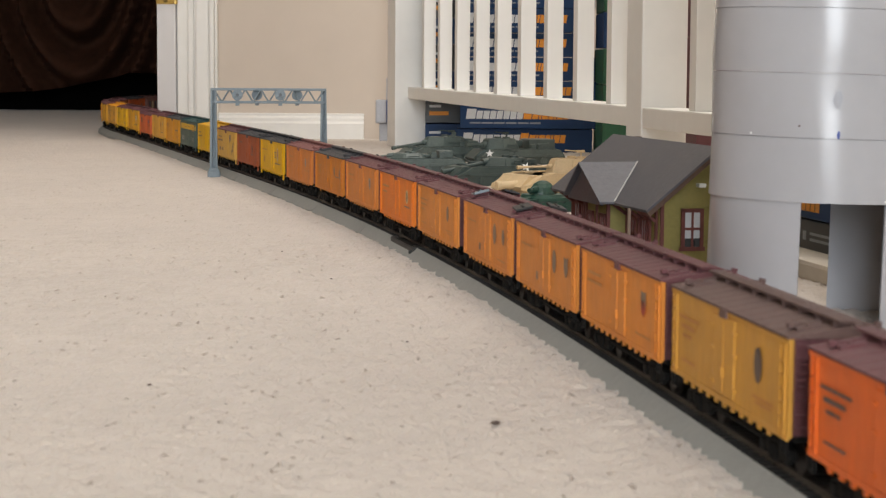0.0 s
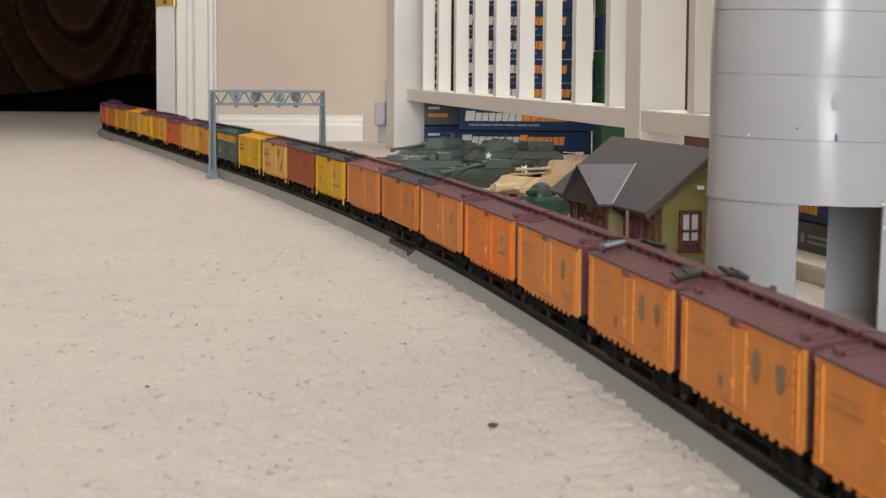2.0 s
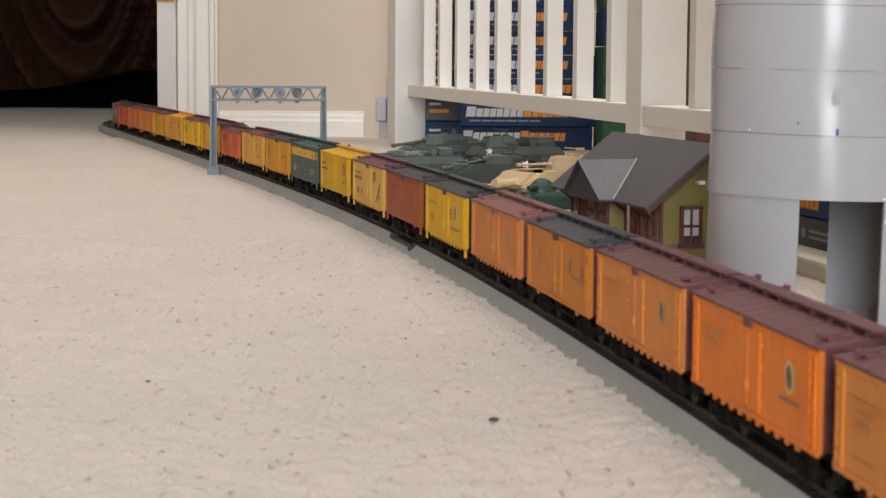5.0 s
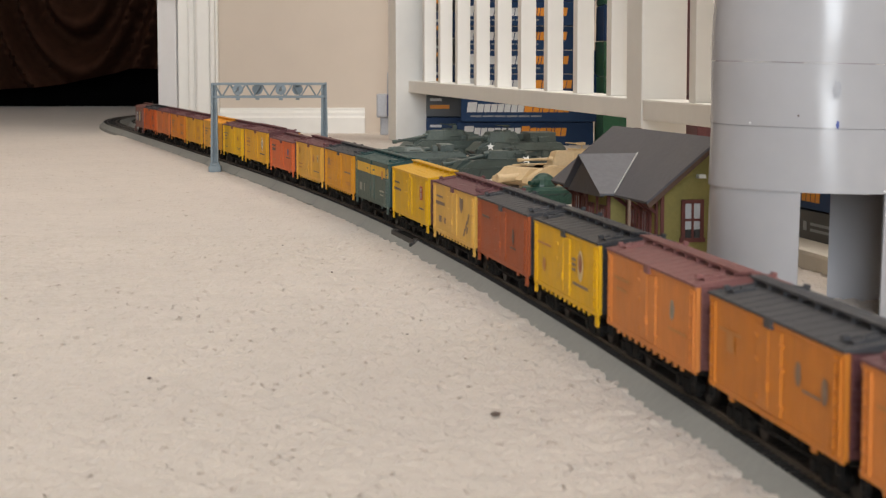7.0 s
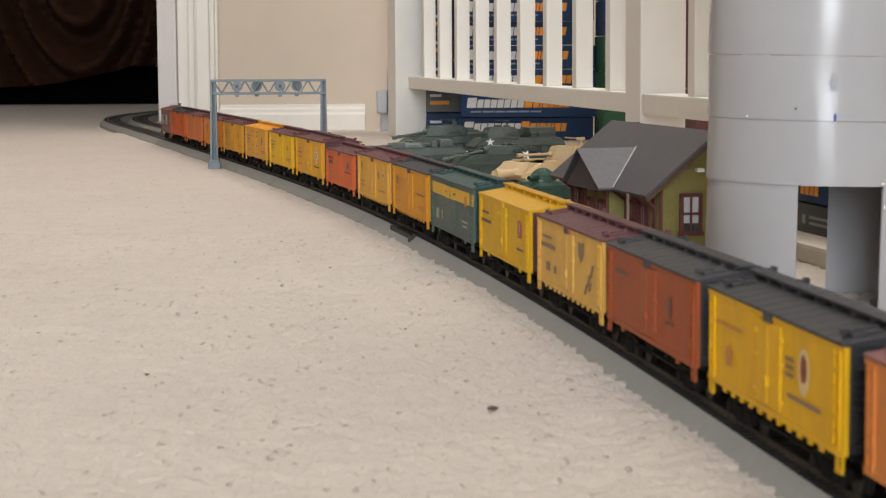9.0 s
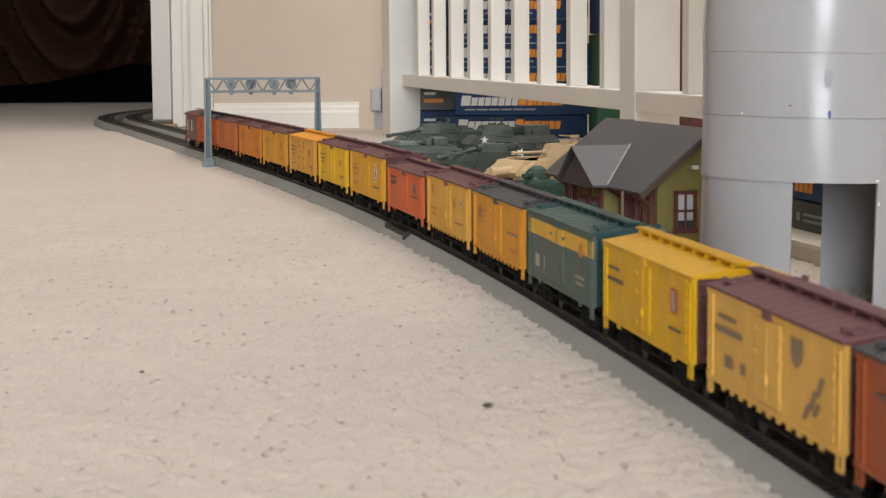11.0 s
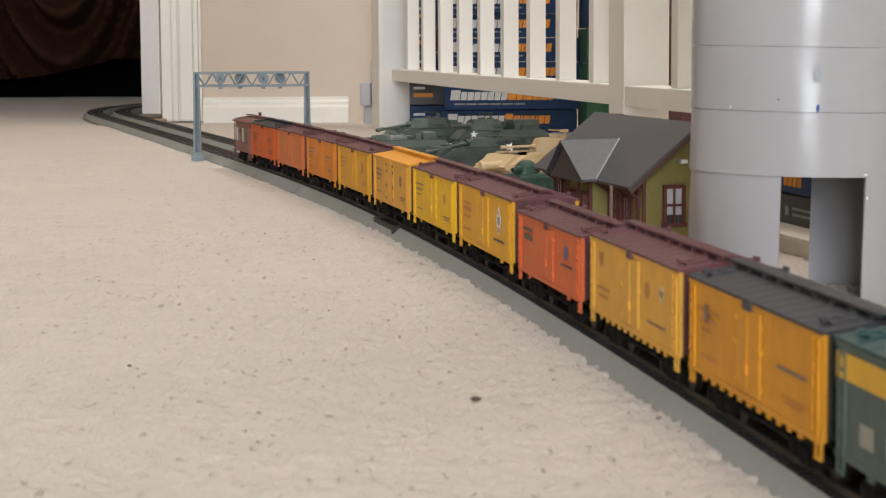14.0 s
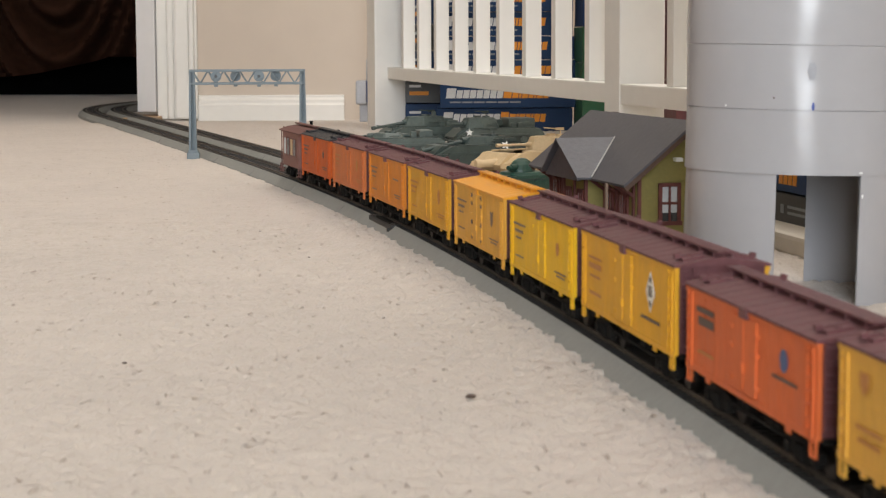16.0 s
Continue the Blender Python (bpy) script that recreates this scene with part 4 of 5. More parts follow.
    reefer(18, "orange refrigerator car with a shield herald and maroon roof", (0.56, 0.197, 0.040), "maroon", "roof", {"faint": [("bar", -0.044, 0.0225, 0.026, 0.0012), ("bar", -0.044, 0.018, 0.016, 0.001)], "pale": [("shield", 0.042, 0.0195, 0.0058, 0.0090)], "grey": [("shield", 0.042, 0.0195, 0.0040, 0.0066)]})
    reefer(19, "vivid orange refrigerator car with a dark roundel and maroon roof", BRIGHT, "maroon", "roof", {"faint": [("bar", -0.044, 0.0230, 0.024, 0.0014), ("bar", -0.046, 0.0185, 0.016, 0.0012)], "cream": [("round", 0.044, 0.0200, 0.0085, 0.0100)], "grey": [("round", 0.044, 0.0200, 0.0062, 0.0078), ("bar", 0.044, 0.0125, 0.018, 0.0010)]})
    reefer(20, "orange-tan refrigerator car with a faded roundel", (0.58, 0.215, 0.040), "maroon", "roof", std("faint", "grey", "round", 0.0068, 0.0095))
    reefer(21, "orange refrigerator car with two heralds and raised roof hatches", (0.57, 0.205, 0.037), "maroon", "roof", {"faint": [("bar", -0.044, 0.0225, 0.026, 0.0010), ("bar", 0.045, 0.006, 0.02, 0.0008)], "grey": [("round", 0.026, 0.0200, 0.0078, 0.0110), ("round", 0.050, 0.0200, 0.0060, 0.0085), ("bar", -0.018, 0.0085, 0.004, 0.004)]})
    reefer(22, "orange refrigerator car with two grey heralds and maroon roof", (0.57, 0.208, 0.037), "maroon", "roof", {"faint": [("bar", -0.044, 0.0225, 0.026, 0.0010)], "grey": [("round", 0.024, 0.0200, 0.0075, 0.0110), ("shield", 0.050, 0.0195, 0.0075, 0.0095), ("bar", -0.016, 0.0085, 0.004, 0.004)]})
    reefer(23, "orange refrigerator car with a red and grey shield", (0.60, 0.215, 0.034), "maroon", "roof", {"faint": [("bar", -0.044, 0.0235, 0.024, 0.0012), ("bar", -0.044, 0.0195, 0.028, 0.0012), ("bar", 0.044, 0.0070, 0.022, 0.0008)], "grey": [("shield", 0.044, 0.0215, 0.0070, 0.0080)], "red": [("shield", 0.044, 0.0185, 0.0062, 0.0062)]})
    reefer(24, "mustard refrigerator car with a dark roundel and brown-grey roof", (0.50, 0.25, 0.040), "brown", "maroon", std("faint", "dark", "round", 0.0075, 0.0115))
    reefer(25, "vivid red-orange refrigerator car with a maroon roof", (0.64, 0.125, 0.016), "maroon", "roof", std("dark", "faint", "round", 0.007, 0.009))


build_train()


def raised_hatches(car):
    """Four ice hatches propped open at the corners of a roof, each on its strut."""
    for e in (-1, 1):
        for side in (-1, 1):
            m = Matrix.Translation((e * 0.0590, side * 0.0092, 0.0494)) @ pose(0, 0, 0, -side * 14, e * 6, 0)
            bm = B()
            box(bm, -0.0056, 0.0056, -0.0046, 0.0046, -0.0007, 0.0007, 0.0003, m)
            box(bm, -0.0044, 0.0044, -0.0006, 0.0006, 0.0006, 0.0013, 0, m)
            h = part("raised_hatch", bm, M["signal"] if (e, side) == (-1, -1) else M["black"], car, "hatch cover propped open")
            bm = B()
            cyl(bm, 0.0006, 0.0006, (e * 0.0590, side * 0.0100, 0.0452), (e * 0.0590, side * 0.0098, 0.0503), 8)
            part("strut", bm, M["black"], h)


raised_hatches(dict(CARS)[21])


# ---- signal bridge over both tracks ----
def signal_bridge():
    t = thing("signal_bridge", pose(-0.2010, 2.262, 0, 0, 0, 3), "grey-blue plastic model signal bridge spanning both tracks", "signal bridge")
    half, zt, zb = 0.0635, 0.1020, 0.0872
    dy = 0.0045
    for e in (-1, 1):
        bm = B()
        x = e * half
        for k in (-1, 1):
            # a broad channel and a thin one, tapering upwards
            wide = 0.0024 if k < 0 else 0.0015
            v = box(bm, x - wide / 2, x + wide / 2, -dy, dy, 0.010, zt + 0.001)
            for q in v:
                q.co.x += k * (0.0036 - 0.0014 * (q.co.z - 0.010) / (zt - 0.010))
        box(bm, x - 0.003, x + 0.003, dy - 0.0014, dy - 0.0004, 0.010, zt)
        n = 9
        for i in range(n):
            z0, z1 = 0.012 + i * (zb - 0.014) / n, 0.012 + (i + 1) * (zb - 0.014) / n
            s = 1 if i % 2 else -1
            cyl(bm, 0.0006, 0.0006, (x - s * 0.0030, -dy + 0.0008, z0), (x + s * 0.0030, -dy + 0.0008, z1), 6)
        part("post", bm, M["signal"], t)
        bm = B()
        box(bm, x - 0.0072, x + 0.0072, -0.0075, 0.0075, -0.002, 0.0080, 0.0012)
        box(bm, x - 0.0058, x + 0.0058, -0.0060, 0.0060, 0.0078, 0.0108, 0.0008)
        part("footing", bm, M["signal"], t)
    for y in (-dy, dy):
        for z in (zb, zt):
            bm = B()
            box(bm, -half - 0.003, half + 0.003, y - 0.0010, y + 0.0010, z - 0.0014, z + 0.0014, 0.0003)
            part("chord", bm, M["signal"], t)
        n = 14
        for i in range(n):
            x0, x1 = -half + i * 2 * half / n, -half + (i + 1) * 2 * half / n
            bm = B()
            a, b = (zb, zt) if i % 2 else (zt, zb)
            cyl(bm, 0.0008, 0.0008, (x0, y, a), (x1, y, b), 6)
            part("brace", bm, M["signal"], t)
    bm = B()
    box(bm, -half, half, -0.0032, 0.0032, zt + 0.0006, zt + 0.0012)
    part("walkway", bm, M["signal"], t)
    for x, facing in ((-0.0358, -1), (-0.0140, 1), (0.0135, -1), (0.0325, 1)):
        bm = B()
        y = facing * (dy + 0.0030)
        zc = 0.0955
        cyl(bm, 0.0062, 0.0062, (x, y, zc), (x, y + facing * 0.0012, zc), 28)
        cyl(bm, 0.0022, 0.0022, (x, y - facing * 0.004, zc), (x, y, zc), 10)
        hd = part("signal_head", bm, M["signal"], t, "round grey target with small hooded lights")
        for a in (90, 210, 330):
            lx, lz = x + 0.0034 * math.cos(radians(a)), zc + 0.0034 * math.sin(radians(a))
            bm = B()
            cyl(bm, 0.0015, 0.0013, (lx, y + facing * 0.0012, lz), (lx, y + facing * 0.0040, lz + 0.0003), 10)
            part("hood", bm, M["signal"], hd)
        bm = B()
        cyl(bm, 0.0018, 0.0018, (x, y + facing * 0.0012, zc), (x, y + facing * 0.0018, zc), 12)
        part("lens", bm, M["signal_dark"], hd)
        bm = B()
        box(bm, x - 0.0022, x + 0.0022, y - 0.003, y + 0.003, zb - 0.0038, zb - 0.0012, 0.0004)
        part("bracket", bm, M["signal"], t)


signal_bridge()


# ---- pale plastic tower with a passage through its foot ----
def tower():
    cx, cy, R, th = 0.1968, 1.0270, 0.0580, 0.0013
    t = thing("plastic_tower", pose(cx, cy, 0, 0, 1.2, 0), "pale grey styrene tower of stacked bands with an open foot", "tower model")

    def arc(name, a0, a1, z0, z1, r, seg=96, label="", flare=0.0):
        bm = B()
        n = max(2, int(seg * (a1 - a0) / 360))
        nz = 8
        cols = []
        for i in range(n + 1):
            a = radians(a0 + (a1 - a0) * i / n)
            c, s = math.cos(a), math.sin(a)
            rows_ = []
            for k in range(nz + 1):
                zz = z0 + (z1 - z0) * k / nz
                dent = 0.0011 * noise.noise((c * 1.25, s * 1.25, zz * 17)) + 0.0003 * noise.noise((c * 3, s * 3, zz * 45 + 7))
                rows_.append((r - flare * k / nz + dent, zz))
            cols.append([bm.verts.new((rr * c, rr * s, zz)) for rr, zz in rows_ + [(r - flare - th, z1), (r - th, z0)]])
        closed = a1 - a0 > 359.9
        for a, b in zip(cols, cols[1:]):
            for k in range(nz + 3):
                bm.faces.new((a[k], b[k], b[(k + 1) % (nz + 3)], a[(k + 1) % (nz + 3)]))
        if closed:
            bmesh.ops.remove_doubles(bm, verts=bm.verts[:], dist=1e-6)
        else:
            bm.faces.new(cols[0])
            bm.faces.new(cols[-1])
        bmesh.ops.recalc_face_normals(bm, faces=bm.faces[:])
        return smooth(part(name, bm, M["tube"], t, label), 35)

    base = 0.0668
    # angles are counted from +x; 270 faces the camera
    arc("lower_wall", 120, FRONT0, 0.0, base, R - 0.0010)
    arc("lower_wall", FRONT1, 360 + REAR0, 0.0, base, R - 0.0010)
    z = base - 0.0006
    # the topmost bands, out of view, are added height that shades the railing
    for i in range(14):
        arc("band", 0, 360, z, z + 0.0322, R + (0.00018 if i % 2 else 0.0), flare=0.00025 + 0.0001 * math.sin(i * 2.1))
        z += 0.0324

    # unseen deck, added to keep light from above out of the passage
    bm = B()
    cyl(bm, R - 0.0014, R - 0.0014, (0, 0, base + 0.001), (0, 0, base + 0.003), 64)
    part("light_stop_deck", bm, M["box_dark"], t, "added dark deck that keeps light out of the foot")
    # unseen lid, added to close the tube's top against light
    bm = B()
    cyl(bm, R + 0.001, R + 0.001, (0, 0, z - 0.002), (0, 0, z), 64)
    part("light_stop_lid", bm, M["tube"], t)

    def spot(name, a, z, w, h, mat, r=R + 0.0007, label=""):
        bm = B()
        c, s = math.cos(radians(a)), math.sin(radians(a))
        pts = [(w / 2 * math.cos(k * math.pi / 6) * (1 + 0.2 * math.sin(k * 2.3)), h / 2 * math.sin(k * math.pi / 6) * (1 + 0.2 * math.cos(k * 3.1))) for k in range(12)]
        prism(bm, [(p[0], z + p[1]) for p in pts], 0, 0.0002, "y")
        ob = part(name, bm, mat, t, label)
        ob.matrix_basis = pose(r * c, r * s, 0, 0, 0, a + 90)
    spot("ink_spot", 267.0, 0.1005, 0.0016, 0.0042, M["ink"], label="blue ink mark")
    spot("smudge", 266.0, 0.1180, 0.0042, 0.0090, M["smudge"], label="faint grey smudge")
    spot("chip", 222.0, 0.1000, 0.0012, 0.0012, M["star"])
    spot("speck", 248.0, 0.1045, 0.0010, 0.0010, M["depot_dark"])
    spot("glue_drop", FRONT1 + 0.8, base - 0.011, 0.0012, 0.0020, M["star"], R - 0.0005)
    spot("glue_drop", FRONT1 - 1.5, base + 0.0008, 0.0022, 0.0012, M["star"])


FRONT0, FRONT1, REAR0 = 250.2, 294.7, 72.0
tower()


# ---- depot ----
M["depot_post"] = material("worn_brown_post", (0.26, 0.18, 0.13), 0.7, vary=0.2, scale=80)


def depot():
    E1 = Vector((0.1256, 1.200, 0))
    a = Vector((-0.0476, 0.210, 0)).normalized()
    ang = math.degrees(math.atan2(a.y, a.x)) - 90
    # local: y along the building away from its near end, x across it from the trackside eave
    t = thing("depot_building", Matrix.Translation(E1) @ pose(0, 0, 0, 0, 0, ang), "olive-yellow model depot with maroon trim and grey roof", "model building")
    L, W, ze, zr, th = 0.2153, 0.094, 0.0450, 0.0840, 0.0016
    h = W / 2
    sl = (zr - ze) / h
    bm = B()
    prism(bm, [(0, ze), (h, zr), (h, zr - th * 1.3), (0.0006, ze - th)], 0, L, "y")
    rf = part("roof_slope", bm, M["roof"], t)
    bm = B()
    prism(bm, [(W, ze), (h + 0.0001, zr), (h + 0.0001, zr - th * 1.3), (W - 0.0006, ze - th)], 0, L, "y")
    part("roof_slope", bm, M["roof"], t)
    # cross gable over the bay
    yc, half, out = CROSS
    zp = CROSS_Z
    bm = B()
    back = (zp - ze) / sl
    ztip = ze - 0.002
    for s in (-1, 1):
        v = [bm.verts.new(p) for p in ((-out, yc, zp), (back, yc, zp), (0.0, yc + s * half, ze + 0.0006), (-out + 0.002, yc + s * half, ze + 0.0006))]
        w = [bm.verts.new((q.co.x, q.co.y, q.co.z - 0.0014)) for q in v]
        bm.faces.new(v)
        bm.faces.new(w[::-1])
        for i in range(4):
            bm.faces.new((v[i], v[(i + 1) % 4], w[(i + 1) % 4], w[i]))
    bmesh.ops.recalc_face_normals(bm, faces=bm.faces[:])
    part("cross_gable_roof", bm, M["roof"], t)
    bm = B()
    cyl(bm, 0.0005, 0.0005, (back, yc, zp + 0.0003), (0.0, yc - half, ze + 0.0010), 6)
    part("valley_seam", bm, M["roof_seam"], t, "pale bare seam in the valley")
    bm = B()
    prism(bm, [(yc - half + 0.004, ze - 0.002), (yc + half - 0.004, ze - 0.002), (yc, zp - 0.0025)], -out + 0.004, -out + 0.006, "x")
    part("gable_panel", bm, M["roof"], t)
    # walls
    x0, x1, y0, y1 = 0.014, W - 0.014, 0.012, L - 0.012
    for y in (y0, y1):
        bm = B()
        prism(bm, [(x0, 0), (x1, 0), (x1, ze + x0 * sl - 0.004), (h, zr - 0.004), (x0, ze + x0 * sl - 0.004)], y, y + 0.0016, "y")
        g = part("gable_wall", bm, M["depot_wall"], t)
        for k in range(22):
            z = 0.002 + k * 0.0034
            half_w = (x1 - x0) / 2 if z < ze + x0 * sl - 0.004 else max(0.0, (zr - 0.004 - z) / sl)
            if half_w > 0.004:
                bm = B()
                s = -1 if y == y0 else 1
                yy = y if y == y0 else y + 0.0016
                box(bm, h - half_w + 0.0005, h + half_w - 0.0005, min(yy, yy + s * 0.0002), max(yy, yy + s * 0.0002), z, z + 0.0033)
                part("clapboard", bm, M["depot_wall"], g)
    for x in (x0, x1):
        bm = B()
        box(bm, x - 0.0008, x + 0.0008, y0 + 0.0016, y1, 0, ze + x0 * sl - 0.005)
        part("side_wall", bm, M["depot_wall"], t)
    # corner boards
    for x, y in ((x0 - 0.0006, y0 - 0.0008), (x1 - 0.0014, y0 - 0.0008)):
        bm = B()
        box(bm, x, x + 0.0022, y, y + 0.0022, 0, ze + x0 * sl - 0.005, 0.0002)
        part("corner_board", bm, M["depot_trim"], t)

    def window(m, w, z0, z1):
        bars = []
        bm = B()
        for a_, b_, c_, d_ in ((-w / 2, -w / 2 + 0.0024, z0, z1), (w / 2 - 0.0024, w / 2, z0, z1), (-w / 2, w / 2, z1 - 0.0024, z1), (-w / 2 - 0.001, w / 2 + 0.001, z0 - 0.0012, z0 + 0.0014), (-0.0007, 0.0007, z0, z1), (-w / 2, w / 2, (z0 + z1) / 2 - 0.0008, (z0 + z1) / 2 + 0.0008)):
            box(bm, a_, b_, -0.0016, 0.0, c_, d_, 0, m)
            bars.append(bm)
            bm = B()
        bm.free()
        fr = part("window", bars[0], M["depot_trim"], t, "maroon sash window")
        for bar in bars[1:]:
            part("sash_bar", bar, M["depot_trim"], fr)
        for a_, b_ in ((-w / 2 + 0.0016, -0.0005), (0.0005, w / 2 - 0.0016)):
            for c_, d_, mt in ((z0 + 0.0014, (z0 + z1) / 2 - 0.0006, "signal_dark" if z0 < 0.02 else "pane"), ((z0 + z1) / 2 + 0.0006, z1 - 0.0018, "pane")):
                bm = B()
                zc = (c_ + d_) / 2
                if mt == "signal_dark":
                    box(bm, a_, b_, -0.0009, -0.0003, c_, zc, 0, m)
                    part("pane", bm, M["signal_dark"], fr)
                    bm = B()
                    box(bm, a_, b_, -0.0009, -0.0003, zc, d_, 0, m)
                    part("pane", bm, M["pane"], fr)
                else:
                    box(bm, a_, b_, -0.0009, -0.0003, c_, d_, 0, m)
                    part("pane", bm, M["pane"], fr)
    window(pose(0.0340, y0 - 0.0004, 0), 0.0148, 0.0195, 0.0450)
    window(pose(0.0640, y0 - 0.0004, 0), 0.0148, 0.0195, 0.0450)
    # trackside: bay with windows, doors and posts
    bm = B()
    prism(bm, [(x0, yc - half + 0.012), (x0 - 0.012, yc - half + 0.018), (x0 - 0.012, yc + half - 0.018), (x0, yc + half - 0.012)], 0, ze - 0.001, "z")
    part("bay", bm, M["depot_wall"], t, "yellow bay under the cross gable")
    for y in (yc - half + 0.018, yc, yc + half - 0.018):
        bm = B()
        box(bm, x0 - 0.0134, x0 - 0.0112, y - 0.0013, y + 0.0013, 0, ze - 0.002, 0.0002)
        part("timber_post", bm, M["depot_trim"], t)
    for y in (yc - half + 0.0285, yc + half - 0.0285):
        window(Matrix.Translation((x0 - 0.0120, y, 0)) @ pose(0, 0, 0, 0, 0, -90), 0.012, 0.012, 0.036)
    for y, w, z0, z1 in ((0.040, 0.012, 0.004, 0.038), (0.064, 0.012, 0.012, 0.038), (0.166, 0.012, 0.012, 0.038), (0.188, 0.014, 0.002, 0.038)):
        window(Matrix.Translation((x0 - 0.0008, y, 0)) @ pose(0, 0, 0, 0, 0, -90), w, z0, z1)
    for y in (0.018, 0.030, 0.052, 0.076, 0.150, 0.176, 0.20):
        bm = B()
        box(bm, x0 - 0.0022, x0 - 0.0004, y - 0.0016, y + 0.0016, 0, ze + 0.004, 0.0003)
        part("timber_post", bm, M["depot_trim"], t)
        bm = B()
        v = box(bm, 0.002, x0 - 0.001, y - 0.0009, y + 0.0009, ze - 0.011, ze - 0.0085)
        for q in v:
            q.co.z += (0.012 - (q.co.x - 0.002)) * 0.75
        part("eave_bracket", bm, M["depot_trim"], t)
    bm = B()
    box(bm, -0.001, 0.0006, y0 + 0.020, y0 + 0.0225, 0, ze - 0.001, 0.0003)
    part("platform_post", bm, M["depot_post"], t, "pale brown platform post")
    for y in (0.002, L - 0.0036):
        for s in (-1, 1):
            bm = B()
            prism(bm, [(h + s * 0.0002, zr - 0.0024), (h + s * (h - 0.001), ze - 0.0018), (h + s * (h - 0.003), ze - 0.0042), (h + s * 0.0002, zr - 0.0062)], y, y + 0.0016, "y")
            part("bargeboard", bm, M["depot_dark"], t, "dark timber board under the gable's edge")
    bm = B()
    box(bm, 0.049, 0.052, L - 0.05, L - 0.043, zr - 0.01, zr + 0.0)
    part("chimney_stub", bm, M["depot_dark"], t)
    bm = B()
    box(bm, 0.0365, 0.041, y0 - 0.006, y0, 0.0585, 0.0608)
    part("lamp_bracket", bm, M["star"], t, "small white bracket on the gable")


CROSS, CROSS_Z = (0.1065, 0.042, 0.012), 0.0695
depot()


# ---- toy tanks ----
def tank(name, m, label, mat, L=0.100, W=0.048, hull=0.013, turret=(0.0, 0.042, 0.034, 0.014), gun=0.055, gun_r=0.0016, aim=0, star=None, round_turret=False, extras=(), tilt=0):
    t = thing(name, m, label, "toy tank", "toy tanks beside the track")
    hl, hw = L / 2, W / 2
    bm = B()
    prism(bm, [(-hl, 0.009), (-hl + 0.006, 0.003), (hl - 0.010, 0.003), (hl, 0.0095), (hl - 0.012, 0.010 + hull), (-hl + 0.008, 0.010 + hull), (-hl, 0.008 + hull * 0.6)], -hw + 0.008, hw - 0.008, "y")
    prism(bm, [(-hl + 0.001, 0.0118), (hl - 0.006, 0.0118), (hl - 0.022, 0.0100 + hull), (-hl + 0.008, 0.0100 + hull)], -hw, hw, "y")
    hu = part("hull", bm, mat, t)
    dark = M["olive_dark"] if mat != M["tan"] else M["tan"]
    for s in (-1, 1):
        y0, y1 = (s * hw - 0.009, s * hw) if s > 0 else (s * hw, s * hw + 0.009)
        bm = B()
        prism(bm, [(-hl + 0.004, 0.0), (hl - 0.012, 0.0), (hl - 0.001, 0.0065), (hl - 0.003, 0.0115), (-hl + 0.001, 0.0115), (-hl - 0.001, 0.006)], y0 + 0.0005, y1 - 0.0005, "y")
        n = 26
        for i in range(n):
            x = -hl + 0.003 + i * (L - 0.014) / n
            box(bm, x, x + (L - 0.014) / n * 0.6, y0, y1, -0.0006, 0.0006)
        tr = part("tread", bm, dark, t)
        for i in range(6):
            x = -hl + 0.010 + i * (L - 0.024) / 5
            bm = B()
            yy = s * hw
            cyl(bm, 0.0046, 0.0046, (x, yy - s * 0.001, 0.0052), (x, yy + s * 0.0010, 0.0052), 14)
            cyl(bm, 0.0016, 0.0016, (x, yy + s * 0.0008, 0.0052), (x, yy + s * 0.0018, 0.0052), 10)
            part("road_wheel", bm, mat, tr)
        bm = B()
        box(bm, -hl + 0.002, hl - 0.016, min(s * hw, s * (hw + 0.0008)), max(s * hw, s * (hw + 0.0008)), 0.0105, 0.0135, 0.0003)
        part("fender", bm, mat, t)
    tx, tl, tw, tz = turret
    zt = 0.010 + hull
    bm = B()
    if round_turret:
        v = ball(bm, 1.0, Matrix.Diagonal((tl / 2, tw / 2, tz, 1)), 20)
        for q in v:
            q.co.z = max(q.co.z, 0.0)
        cyl(bm, tl * 0.78, tl * 0.70, (0, 0, -0.0005), (0, 0, 0.0025), 24)
    else:
        pts = [(tl * 0.52, -tw * 0.18), (tl * 0.52, tw * 0.18), (tl * 0.2, tw * 0.5), (-tl * 0.38, tw * 0.45), (-tl * 0.55, tw * 0.25), (-tl * 0.55, -tw * 0.25), (-tl * 0.38, -tw * 0.45), (tl * 0.2, -tw * 0.5)]
        v = prism(bm, pts, -0.0005, tz, "z")
        for q in v:
            if q.co.z > tz * 0.5:
                q.co.x, q.co.y = q.co.x * 0.80, q.co.y * 0.74
        bmesh.ops.bevel(bm, geom=bm.edges[:], offset=0.0012, segments=2, affect="EDGES")
    tu = part("turret", bm, mat, t)
    tu.matrix_basis = Matrix.Translation((tx, 0, zt)) @ pose(0, 0, 0, 0, 0, aim)
    bm = B()
    cyl(bm, gun_r * 1.1, gun_r, (tl * 0.44, 0, tz * 0.45), (tl * 0.44 + gun, 0, tz * 0.45 + gun * math.tan(radians(tilt))), 14)
    cyl(bm, gun_r * 1.45, gun_r * 1.45, (tl * 0.44 + gun - 0.005, 0, tz * 0.45 + (gun - 0.005) * math.tan(radians(tilt))), (tl * 0.44 + gun, 0, tz * 0.45 + gun * math.tan(radians(tilt))), 14)
    cyl(bm, gun_r * 2.4, gun_r * 1.8, (tl * 0.40, 0, tz * 0.45), (tl * 0.40 + 0.008, 0, tz * 0.45), 14)
    part("gun_barrel", bm, mat, tu)
